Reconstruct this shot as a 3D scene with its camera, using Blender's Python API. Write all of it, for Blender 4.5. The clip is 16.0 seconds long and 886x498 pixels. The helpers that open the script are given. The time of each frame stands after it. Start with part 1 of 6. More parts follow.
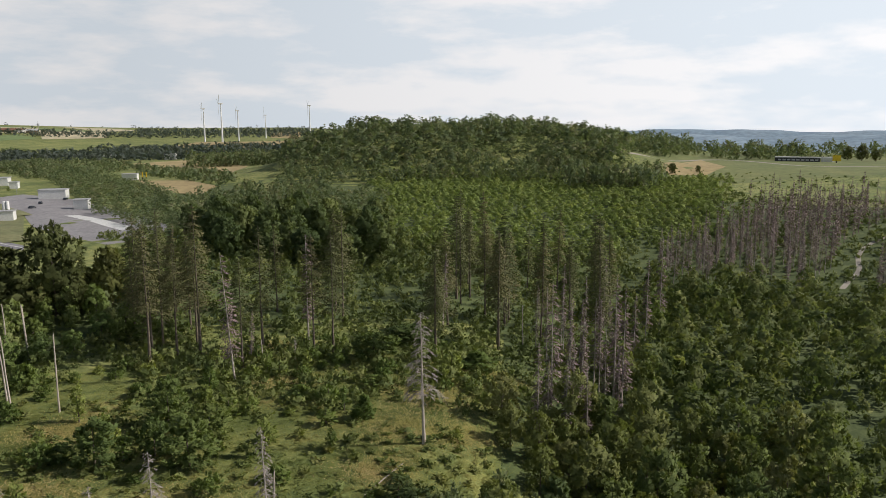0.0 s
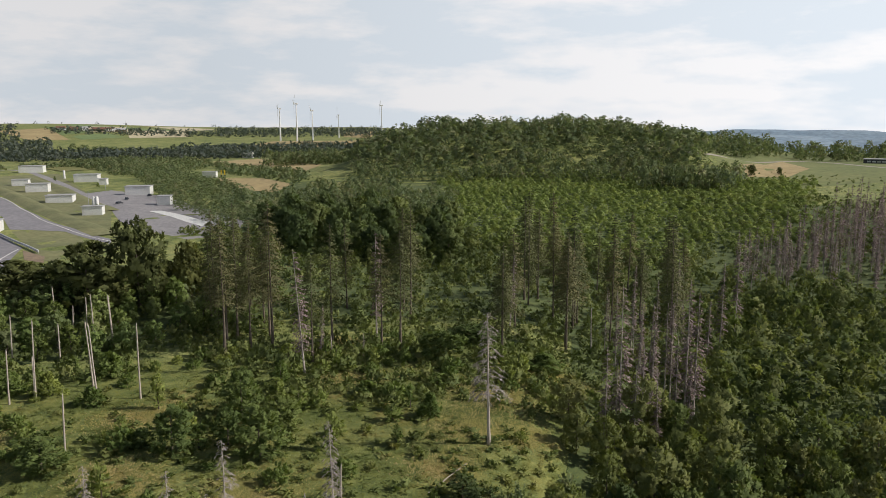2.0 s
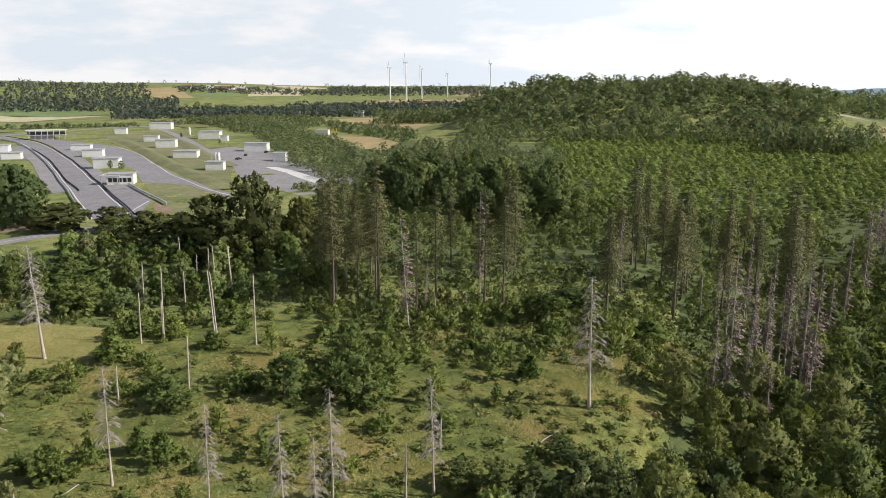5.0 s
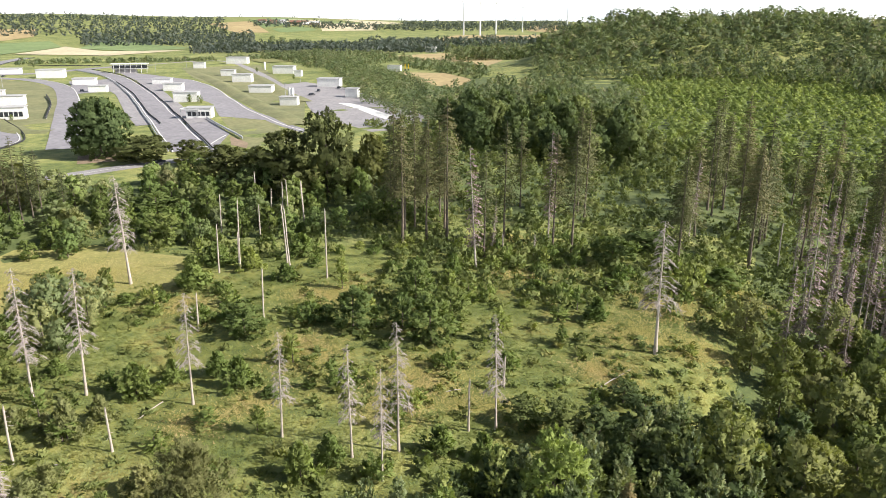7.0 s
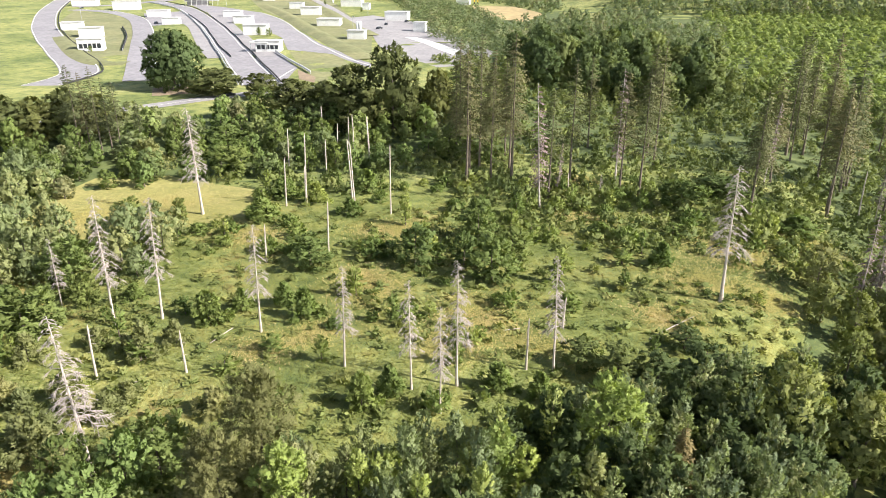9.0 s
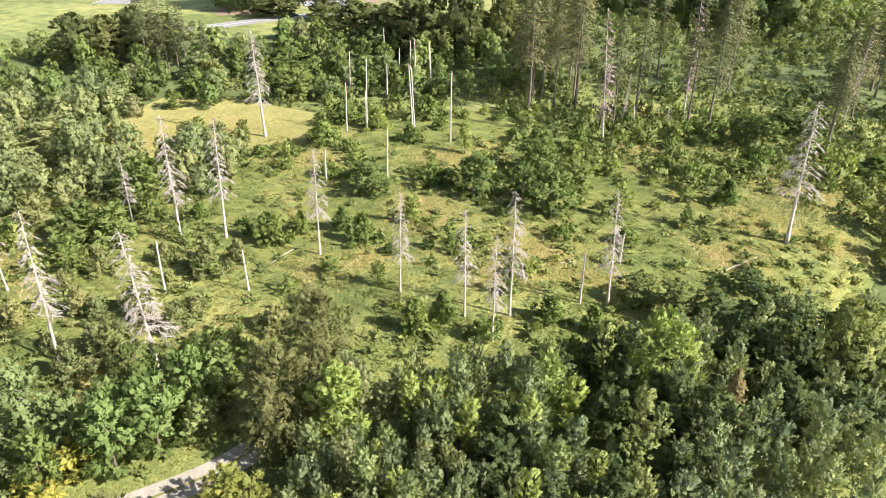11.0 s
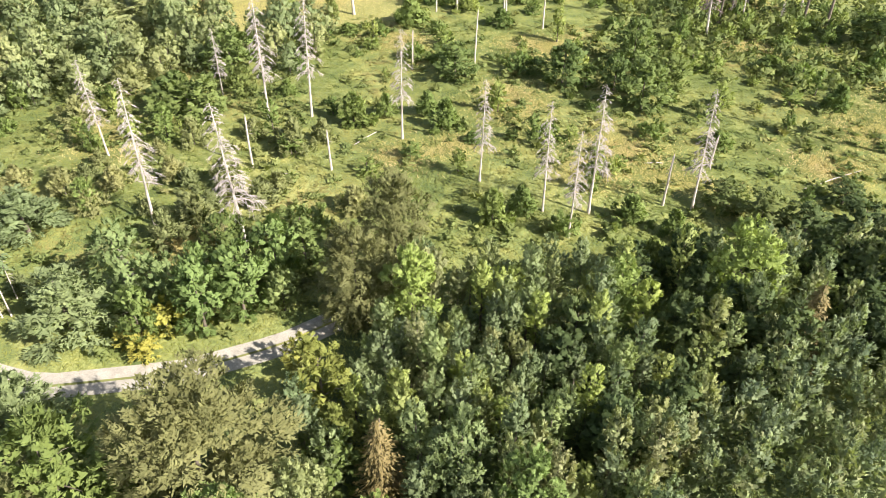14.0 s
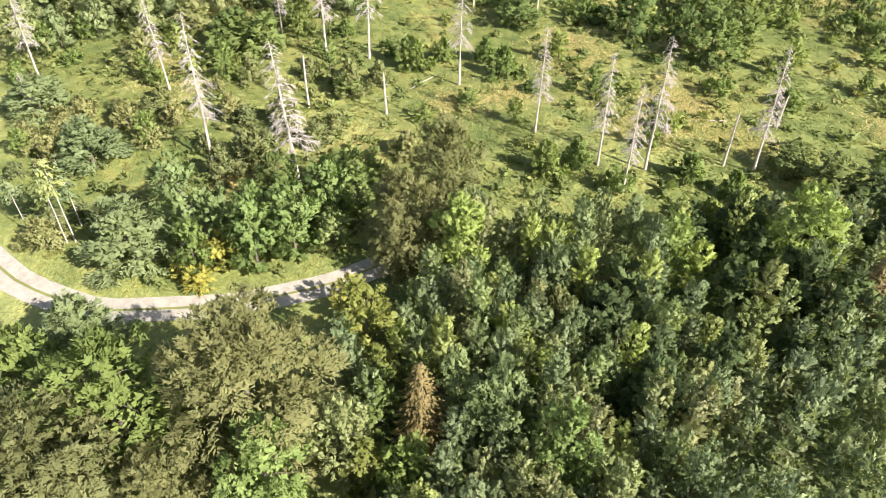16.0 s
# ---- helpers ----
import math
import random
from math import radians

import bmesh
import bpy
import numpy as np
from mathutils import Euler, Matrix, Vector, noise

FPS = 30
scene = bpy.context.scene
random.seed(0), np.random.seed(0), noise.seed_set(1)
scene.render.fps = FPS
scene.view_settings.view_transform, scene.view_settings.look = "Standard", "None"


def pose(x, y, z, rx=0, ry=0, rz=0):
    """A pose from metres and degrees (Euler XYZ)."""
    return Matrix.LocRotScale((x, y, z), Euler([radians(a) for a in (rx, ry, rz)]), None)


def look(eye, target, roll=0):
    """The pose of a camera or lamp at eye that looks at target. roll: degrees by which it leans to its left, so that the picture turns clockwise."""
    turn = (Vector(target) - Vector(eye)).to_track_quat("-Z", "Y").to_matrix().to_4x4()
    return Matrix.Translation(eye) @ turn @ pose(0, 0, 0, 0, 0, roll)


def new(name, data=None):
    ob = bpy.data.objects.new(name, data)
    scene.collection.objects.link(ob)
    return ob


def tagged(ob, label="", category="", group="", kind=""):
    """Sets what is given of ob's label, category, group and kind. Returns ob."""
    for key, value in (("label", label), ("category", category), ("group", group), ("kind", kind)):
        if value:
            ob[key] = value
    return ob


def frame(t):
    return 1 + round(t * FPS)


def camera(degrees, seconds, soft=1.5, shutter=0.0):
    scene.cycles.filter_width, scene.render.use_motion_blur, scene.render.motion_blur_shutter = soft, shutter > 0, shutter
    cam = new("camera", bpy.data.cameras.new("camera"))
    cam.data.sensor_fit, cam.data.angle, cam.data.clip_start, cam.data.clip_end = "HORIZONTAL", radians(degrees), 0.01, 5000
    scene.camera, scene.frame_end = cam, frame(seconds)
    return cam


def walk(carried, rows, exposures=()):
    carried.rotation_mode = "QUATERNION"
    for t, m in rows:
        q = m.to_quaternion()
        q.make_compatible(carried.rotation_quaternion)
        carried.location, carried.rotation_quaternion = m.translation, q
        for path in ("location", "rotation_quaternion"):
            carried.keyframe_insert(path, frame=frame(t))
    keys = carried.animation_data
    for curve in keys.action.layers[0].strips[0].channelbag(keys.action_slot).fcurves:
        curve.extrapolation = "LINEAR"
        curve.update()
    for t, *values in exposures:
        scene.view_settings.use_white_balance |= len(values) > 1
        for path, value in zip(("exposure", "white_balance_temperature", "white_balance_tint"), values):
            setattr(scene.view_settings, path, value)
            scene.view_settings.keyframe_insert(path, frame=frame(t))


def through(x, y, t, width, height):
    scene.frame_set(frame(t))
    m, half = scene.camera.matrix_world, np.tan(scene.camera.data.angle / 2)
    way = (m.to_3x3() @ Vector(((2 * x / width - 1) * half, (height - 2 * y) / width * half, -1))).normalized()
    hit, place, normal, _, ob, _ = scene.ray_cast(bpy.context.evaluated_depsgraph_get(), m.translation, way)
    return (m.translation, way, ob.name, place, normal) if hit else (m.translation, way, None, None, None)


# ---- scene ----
cam = camera(63.64, 16.0, soft=0.7)
PATH = [
    (0.0, pose(0, 0, 50, 80.39, 0.11, -0.00)),
    (0.5, pose(0, 0, 50, 80.39, 0.08, 1.44)),
    (1.0, pose(0, 0, 50, 80.40, 0.03, 2.80)),
    (1.5, pose(0, 0, 50, 80.39, 0.02, 4.24)),
    (2.0, pose(0, 0, 50, 80.38, 0.02, 5.57)),
    (2.5, pose(0, 0, 50, 80.40, 0.02, 7.01)),
    (3.0, pose(0, 0, 50, 80.38, 0.02, 8.34)),
    (5.5, pose(0, 0, 50, 76.03, -0.03, 15.54)),
    (6.0, pose(0, 0, 50, 74.84, -0.09, 16.95)),
    (6.5, pose(0, 0, 50, 73.53, -0.11, 18.47)),
    (7.0, pose(0, 0, 50, 72.32, -0.11, 19.83)),
    (7.5, pose(0, 0, 50, 71.05, -0.05, 21.23)),
    (8.0, pose(0, 0, 50, 69.89, -0.06, 22.51)),
    (8.5, pose(0, 0, 50, 68.60, -0.02, 23.87)),
    (9.0, pose(0, 0, 50, 67.40, -0.01, 25.15)),
    (11.5, pose(0, 0, 50, 60.19, -0.01, 31.42)),
    (12.0, pose(0, 0, 50, 58.64, -0.04, 32.64)),
    (12.5, pose(0, 0, 50, 57.01, -0.07, 33.96)),
    (13.0, pose(0, 0, 50, 55.59, -0.04, 35.13)),
    (13.5, pose(0, 0, 50, 54.16, -0.03, 36.45)),
    (14.0, pose(0, 0, 50, 52.92, 0.05, 37.63)),
    (14.5, pose(0, 0, 50, 51.72, 0.04, 38.97)),
    (15.0, pose(0, 0, 50, 50.69, 0.05, 40.18)),
    (15.5, pose(0, 0, 50, 49.70, 0.08, 41.46)),
    (16.0, pose(0, 0, 50, 48.80, 0.15, 42.65)),
]
walk(cam, PATH, [(0.0, -0.38), (3.0, -0.3), (5.5, 0.16), (7.0, 0.72), (8.0, 0.98), (9.0, 1.12), (12.0, 1.32), (16.0, 1.36)])

# ---- sky and sun ----
SUN_SIDE, SUN_UP = 84.0, 36.0      # degrees: to the right of the y axis, above the horizon
world = bpy.data.worlds.new("sky")
scene.world = world
world.use_nodes = True
nt = world.node_tree
nt.nodes.clear()
sky = nt.nodes.new("ShaderNodeTexSky")
sky.sky_type, sky.sun_disc = "NISHITA", False
sky.sun_elevation, sky.sun_rotation = radians(SUN_UP), radians(SUN_SIDE)
sky.air_density, sky.dust_density, sky.ozone_density = 1.0, 1.2, 1.0
where = nt.nodes.new("ShaderNodeTexCoord")
flat = nt.nodes.new("ShaderNodeMapping")
flat.inputs["Scale"].default_value = (1.0, 1.0, 3.8)
flat.inputs["Location"].default_value = (3.1, 0.7, 0.4)
puffs = nt.nodes.new("ShaderNodeTexNoise")
puffs.inputs["Scale"].default_value, puffs.inputs["Detail"].default_value = 4.6, 10
puffs.inputs["Roughness"].default_value = 0.56
cover = nt.nodes.new("ShaderNodeValToRGB")
cover.color_ramp.elements[0].position, cover.color_ramp.elements[1].position = 0.44, 0.57
cover.color_ramp.elements[0].color = (18.6, 20.2, 22.0, 1)
cover.color_ramp.elements[1].color = (23.4, 23.2, 23.6, 1)
veil = nt.nodes.new("ShaderNodeMix")
veil.data_type = "RGBA"
air = nt.nodes.new("ShaderNodeBackground")
air.inputs["Strength"].default_value = 0.055
out = nt.nodes.new("ShaderNodeOutputWorld")
nt.links.new(where.outputs["Generated"], flat.inputs["Vector"])
nt.links.new(flat.outputs["Vector"], puffs.inputs["Vector"])
nt.links.new(puffs.outputs["Fac"], cover.inputs["Fac"])
up = nt.nodes.new("ShaderNodeSeparateXYZ")
thin = nt.nodes.new("ShaderNodeMapRange")
thin.interpolation_type = "SMOOTHSTEP"
thin.inputs["From Min"].default_value, thin.inputs["From Max"].default_value = 0.17, 0.36
thin.inputs["To Min"].default_value, thin.inputs["To Max"].default_value = 0.94, 0.04
nt.links.new(where.outputs["Generated"], up.inputs["Vector"])
nt.links.new(up.outputs["Z"], thin.inputs["Value"])
nt.links.new(thin.outputs["Result"], veil.inputs["Factor"])
# the haze is brighter towards the sun
side = nt.nodes.new("ShaderNodeVectorMath")
side.operation = "DOT_PRODUCT"
side.inputs[1].default_value = (math.sin(radians(SUN_SIDE)), math.cos(radians(SUN_SIDE)), 0.0)
glow = nt.nodes.new("ShaderNodeMapRange")
glow.inputs["From Min"].default_value, glow.inputs["From Max"].default_value = -0.3, 0.95
glow.inputs["To Min"].default_value, glow.inputs["To Max"].default_value = 0.76, 1.16
lit = nt.nodes.new("ShaderNodeVectorMath")
lit.operation = "SCALE"
nt.links.new(where.outputs["Generated"], side.inputs[0])
nt.links.new(side.outputs["Value"], glow.inputs["Value"])
nt.links.new(cover.outputs["Color"], lit.inputs[0])
nt.links.new(glow.outputs["Result"], lit.inputs["Scale"])
nt.links.new(lit.outputs["Vector"], veil.inputs["B"])
nt.links.new(sky.outputs["Color"], veil.inputs["A"])
nt.links.new(veil.outputs["Result"], air.inputs["Color"])
nt.links.new(air.outputs["Background"], out.inputs["Surface"])

sun_way = Vector((math.sin(radians(SUN_SIDE)) * math.cos(radians(SUN_UP)), math.cos(radians(SUN_SIDE)) * math.cos(radians(SUN_UP)), math.sin(radians(SUN_UP))))
sun = new("sun", bpy.data.lights.new("sun", "SUN"))
sun.data.energy, sun.data.angle, sun.data.color = 5.0, radians(0.6), (1.0, 0.93, 0.85)
sun.matrix_world = look(sun_way * 300, (0, 0, 0))


# ---- materials ----
def shader(name, rough=0.8):
    m = bpy.data.materials.new(name)
    m.use_nodes = True
    t = m.node_tree
    b = t.nodes["Principled BSDF"]
    b.inputs["Roughness"].default_value = rough
    return m, t, b


def node(t, kind, **inputs):
    n = t.nodes.new(kind)
    for k, v in inputs.items():
        n.inputs[k].default_value = v
    return n


def blend(t, fac, a, b, how="MIX"):
    n = t.nodes.new("ShaderNodeMix")
    n.data_type, n.blend_type = "RGBA", how
    for sock, v in (("Factor", fac), ("A", a), ("B", b)):
        if isinstance(v, (int, float)):
            n.inputs[sock].default_value = v
        elif isinstance(v, tuple):
            n.inputs[sock].default_value = (*v, 1)
        else:
            t.links.new(v, n.inputs[sock])
    return n.outputs["Result"]


def colours(t, fac, stops):
    r = t.nodes.new("ShaderNodeValToRGB")
    e = r.color_ramp.elements
    while len(e) < len(stops):
        e.new(0.5)
    for k, (p, c) in zip(e, stops):
        k.position, k.color = p, (*c, 1)
    t.links.new(fac, r.inputs["Fac"])
    return r.outputs["Color"]


def noise_of(t, scale, detail=5, rough=0.6, coord="Object"):
    c = t.nodes.new("ShaderNodeTexCoord")
    n = node(t, "ShaderNodeTexNoise", Scale=scale, Detail=detail, Roughness=rough)
    t.links.new(c.outputs[coord], n.inputs["Vector"])
    return n.outputs["Fac"]


def place_noise(t, scale, detail=4, rough=0.55):
    g = t.nodes.new("ShaderNodeNewGeometry")
    n = node(t, "ShaderNodeTexNoise", Scale=scale, Detail=detail, Roughness=rough)
    t.links.new(g.outputs["Position"], n.inputs["Vector"])
    return n.outputs["Fac"]


def bump(t, b, fac, strength, distance):
    n = node(t, "ShaderNodeBump", Strength=strength, Distance=distance)
    t.links.new(fac, n.inputs["Height"])
    t.links.new(n.outputs["Normal"], b.inputs["Normal"])


def leaf_material(name, stops, by_place=0.0, through=0.3, vary=0.32, gain=1.0):
    """Foliage: a tone for each plant, a tone for each spray of leaves, and light that passes through."""
    stops = [(p, (r * 1.10 * gain, g * gain, b * 1.2 * gain)) for p, (r, g, b) in stops]
    m, t, b = shader(name, 0.68)
    g = t.nodes.new("ShaderNodeNewGeometry")
    if by_place:
        plant = place_noise(t, by_place, 3, 0.6)
        plant_tone = colours(t, plant, [(0.3 + 0.4 * p, c) for p, c in stops])
    else:
        plant_tone = colours(t, t.nodes.new("ShaderNodeObjectInfo").outputs["Random"], stops)
    spray = colours(t, g.outputs["Random Per Island"], [(0, tuple(1 - vary * c for c in (0.5, 0.45, 0.5))), (0.6, (1.0, 1.0, 1.0)), (1, tuple(1 + vary * c for c in (0.5, 0.45, 0.2)))])
    tone = blend(t, 1.0, plant_tone, spray, "MULTIPLY")
    t.links.new(tone, b.inputs["Base Color"])
    b.inputs["Specular IOR Level"].default_value = 0.14
    tr = t.nodes.new("ShaderNodeBsdfTranslucent")
    t.links.new(blend(t, 1.0, tone, (1.15, 1.2, 0.7), "MULTIPLY"), tr.inputs["Color"])
    mix = node(t, "ShaderNodeMixShader", Fac=through)
    t.links.new(b.outputs["BSDF"], mix.inputs[1])
    t.links.new(tr.outputs["BSDF"], mix.inputs[2])
    t.links.new(mix.outputs["Shader"], t.nodes["Material Output"].inputs["Surface"])
    return m


def plain(name, a, b_, scale, rough=0.8, lift=0.3, dist=0.02, detail=6, coord="Object"):
    """Two tones broken up by noise at two scales, with fine relief."""
    m, t, b = shader(name, rough)
    n1, n2 = noise_of(t, scale, detail, 0.65, coord), noise_of(t, scale * 9, 3, 0.5, coord)
    base = colours(t, n1, [(0.32, a), (0.68, b_)])
    fine = colours(t, n2, [(0.3, (0.8, 0.8, 0.8)), (0.7, (1.15, 1.15, 1.15))])
    t.links.new(blend(t, 1.0, base, fine, "MULTIPLY"), b.inputs["Base Color"])
    bump(t, b, n2, lift, dist)
    return m


LEAF_BROAD = leaf_material("broad_leaves", [(0.0, (0.095, 0.138, 0.037)), (0.25, (0.132, 0.182, 0.044)), (0.5, (0.142, 0.214, 0.0619)), (0.7, (0.146, 0.184, 0.0787)), (0.85, (0.198, 0.281, 0.0787)), (1.0, (0.207, 0.219, 0.101))], gain=1.30)
LEAF_YOUNG = leaf_material("young_leaves", [(0.0, (0.098, 0.14, 0.058)), (0.3, (0.132, 0.172, 0.077)), (0.55, (0.15, 0.198, 0.070)), (0.75, (0.165, 0.184, 0.079)), (1.0, (0.205, 0.265, 0.063))], gain=1.60)
LEAF_BUSH = leaf_material("bush_leaves", [(0.0, (0.104, 0.162, 0.0411)), (0.5, (0.159, 0.224, 0.0578)), (1.0, (0.245, 0.302, 0.0772))], gain=1.20)
LEAF_BEECH = leaf_material("beech_leaves", [(0.0, (0.135, 0.155, 0.055)), (1.0, (0.165, 0.178, 0.062))], gain=1.20)
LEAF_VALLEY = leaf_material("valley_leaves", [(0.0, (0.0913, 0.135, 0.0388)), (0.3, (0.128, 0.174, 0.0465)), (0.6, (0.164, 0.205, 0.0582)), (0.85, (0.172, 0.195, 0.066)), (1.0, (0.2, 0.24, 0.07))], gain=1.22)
LEAF_VALE = leaf_material("vale_leaves", [(0.0, (0.06, 0.095, 0.032)), (0.4, (0.105, 0.145, 0.045)), (0.7, (0.15, 0.185, 0.06)), (1.0, (0.225, 0.26, 0.085))], by_place=0.14, vary=0.20, gain=1.30, through=0.42)
LEAF_DARK = leaf_material("dark_leaves", [(0.0, (0.068, 0.105, 0.036)), (0.6, (0.1, 0.142, 0.046)), (1.0, (0.145, 0.185, 0.055))], gain=1.30)
LEAF_CLEAR = leaf_material("clearing_tree_leaves", [(0.0, (0.1, 0.152, 0.044)), (0.5, (0.135, 0.192, 0.054)), (1.0, (0.18, 0.23, 0.062))], gain=1.20)
LEAF_BRAMBLE = leaf_material("bramble_leaves", [(0.0, (0.13, 0.185, 0.055)), (0.45, (0.185, 0.24, 0.07)), (0.8, (0.25, 0.285, 0.085)), (1.0, (0.31, 0.305, 0.11))], by_place=0.08, vary=0.25)
LEAF_PALE = leaf_material("pale_shrub_leaves", [(0.0, (0.17, 0.215, 0.08)), (0.5, (0.215, 0.25, 0.09)), (1.0, (0.275, 0.295, 0.11))], gain=1.10)
LEAF_OLIVE = leaf_material("olive_leaves", [(0.0, (0.088, 0.112, 0.036)), (0.5, (0.112, 0.136, 0.042)), (1.0, (0.145, 0.168, 0.048))], gain=1.10)
LEAF_OAK = leaf_material("oak_leaves", [(0.0, (0.165, 0.21, 0.052)), (1.0, (0.195, 0.23, 0.052))], gain=1.10)
LEAF_YELLOW = leaf_material("yellow_leaves", [(0.0, (0.36, 0.36, 0.07)), (1.0, (0.29, 0.32, 0.07))], gain=1.10)
LEAF_ORANGE = leaf_material("browning_needles", [(0.0, (0.225, 0.195, 0.072)), (1.0, (0.2, 0.18, 0.072))], gain=1.10)
LEAF_YOUNG_WOOD = leaf_material("young_wood_leaves", [(0.0, (0.088, 0.128, 0.062)), (0.3, (0.128, 0.168, 0.083)), (0.55, (0.14, 0.184, 0.072)), (0.75, (0.153, 0.175, 0.079)), (1.0, (0.186, 0.236, 0.067))], by_place=0.3, gain=1.60)
LEAF_LIGHT = leaf_material("light_leaves", [(0.0, (0.168, 0.24, 0.066)), (1.0, (0.212, 0.285, 0.07))], gain=1.25)
LEAF_WILLOW = leaf_material("willow_leaves", [(0.0, (0.129, 0.175, 0.0714)), (0.5, (0.162, 0.207, 0.0816)), (1.0, (0.199, 0.228, 0.0867))], gain=1.50)
NEEDLE = leaf_material("spruce_needles", [(0.0, (0.0713, 0.0945, 0.0353)), (0.5, (0.107, 0.124, 0.047)), (1.0, (0.152, 0.152, 0.0637))], through=0.15, vary=0.14, gain=1.10)
NEEDLE_BROWN = leaf_material("dead_needles", [(0.0, (0.2, 0.165, 0.138)), (0.5, (0.255, 0.212, 0.18)), (1.0, (0.195, 0.175, 0.142))], through=0.1, vary=0.3)
# extra blue in these greens imitates the haze over distant trees
LEAF_FAR_HAZED = leaf_material("far_hazed_leaves", [(0.0, (0.104, 0.151, 0.0765)), (0.35, (0.149, 0.205, 0.091)), (0.6, (0.185, 0.244, 0.106)), (0.8, (0.207, 0.218, 0.118)), (1.0, (0.296, 0.362, 0.137))], by_place=0.11, vary=0.15, gain=1.10, through=0.42)
# farthest woods: distance haze is painted in by lifting the blue
LEAF_WOODS_HAZED = leaf_material("far_woods_hazed_leaves", [(0.0, (0.091, 0.13, 0.103)), (0.5, (0.118, 0.155, 0.117)), (1.0, (0.15, 0.185, 0.131))], by_place=0.03, vary=0.12, through=0.42)
LEAF_PLANT = leaf_material("plantation_leaves", [(0.0, (0.185, 0.254, 0.0786)), (0.5, (0.233, 0.316, 0.0929)), (1.0, (0.316, 0.385, 0.114))], by_place=0.09, vary=0.18, gain=1.10, through=0.42)
LEAF_UNDER = leaf_material("undergrowth_leaves", [(0.0, (0.1, 0.142, 0.046)), (0.5, (0.15, 0.2, 0.058)), (1.0, (0.215, 0.25, 0.078))], by_place=0.09, vary=0.2, gain=1.15)
LEAF_WEED = leaf_material("weed_leaves", [(0.0, (0.15, 0.205, 0.055)), (0.45, (0.215, 0.265, 0.075)), (0.75, (0.29, 0.30, 0.095)), (1.0, (0.36, 0.335, 0.13))], by_place=0.07, through=0.4, vary=0.22)
GRASS_BLADE = leaf_material("grass_blades", [(0.0, (0.15, 0.205, 0.05)), (0.4, (0.225, 0.262, 0.065)), (0.7, (0.285, 0.312, 0.085)), (1.0, (0.37, 0.355, 0.12))], by_place=0.07, through=0.4, vary=0.22)
DRY_BLADE = leaf_material("dry_grass_blades", [(0.0, (0.43, 0.425, 0.14)), (0.5, (0.51, 0.475, 0.18)), (1.0, (0.57, 0.5, 0.23))], by_place=0.1, through=0.4, vary=0.22)
BARK = plain("bark", (0.10, 0.08, 0.06), (0.20, 0.165, 0.125), 2.0, 0.9, 0.6)
BARE_WOOD = plain("weathered_wood", (0.40, 0.335, 0.29), (0.62, 0.55, 0.48), 1.2, 0.8, 0.5)
GREY_WOOD = plain("grey_deadwood", (0.38, 0.33, 0.295), (0.56, 0.50, 0.45), 1.5, 0.85, 0.5)
PALE_TWIG = plain("bleached_twigs", (0.40, 0.345, 0.315), (0.55, 0.485, 0.45), 1.5, 0.85, 0.4)
ASPHALT = plain("asphalt", (0.24, 0.232, 0.25), (0.30, 0.288, 0.305), 0.06, 0.85, 0.2)
TARMAC = plain("old_tarmac", (0.27, 0.26, 0.27), (0.34, 0.325, 0.33), 0.08, 0.85, 0.2)
GRAVEL = plain("pale_gravel", (0.31, 0.28, 0.235), (0.45, 0.41, 0.35), 0.9, 0.95, 0.6)
WHITE_LINE = plain("white_line_paint", (0.68, 0.68, 0.66), (0.82, 0.82, 0.80), 0.6, 0.6, 0.1)
WHITE_WALL = plain("white_cladding", (0.66, 0.66, 0.65), (0.76, 0.76, 0.74), 0.3, 0.55, 0.05)
ROOF = plain("grey_roofing", (0.38, 0.38, 0.39), (0.50, 0.50, 0.50), 0.3, 0.75, 0.1)
TILE_ROOF = plain("red_brown_tiles", (0.22, 0.11, 0.08), (0.32, 0.17, 0.12), 0.3, 0.8, 0.2)
DARK_GLASS = plain("dark_glazing", (0.02, 0.025, 0.03), (0.04, 0.045, 0.05), 0.5, 0.15, 0.02)
STEEL = plain("galvanised_steel", (0.36, 0.37, 0.38), (0.48, 0.49, 0.5), 0.5, 0.45, 0.05)
RUBBER = plain("tyre_rubber", (0.02, 0.02, 0.02), (0.04, 0.04, 0.04), 0.8, 0.8, 0.1)
YELLOW_PAINT = plain("yellow_paint", (0.75, 0.52, 0.02), (0.85, 0.60, 0.03), 0.5, 0.5, 0.02)
TURBINE_WHITE = plain("turbine_coating", (0.72, 0.73, 0.74), (0.80, 0.81, 0.82), 0.05, 0.4, 0.02)
CAR_PAINT = plain("dark_car_paint", (0.03, 0.035, 0.045), (0.05, 0.055, 0.065), 0.4, 0.25, 0.01)
DIRT = plain("bare_soil", (0.20, 0.15, 0.10), (0.33, 0.25, 0.17), 0.25, 0.95, 0.5)
STRAW = plain("ripe_grain", (0.34, 0.26, 0.12), (0.46, 0.36, 0.18), 0.02, 0.95, 0.4, 0.2)
STUBBLE = plain("pale_stubble", (0.50, 0.44, 0.28), (0.62, 0.56, 0.38), 0.012, 0.95, 0.4, 0.2)
CROP = plain("green_crop", (0.14, 0.21, 0.07), (0.22, 0.29, 0.11), 0.012, 0.95, 0.4, 0.2)
MEADOW = plain("mown_meadow", (0.15, 0.17, 0.05), (0.25, 0.235, 0.08), 0.05, 0.95, 0.4, 0.1)
LAWN = plain("circuit_lawn", (0.155, 0.17, 0.075), (0.25, 0.245, 0.115), 0.05, 0.95, 0.4, 0.1)
ROUGH = plain("rough_pasture", (0.125, 0.165, 0.05), (0.225, 0.235, 0.08), 0.03, 0.95, 0.5, 0.2)
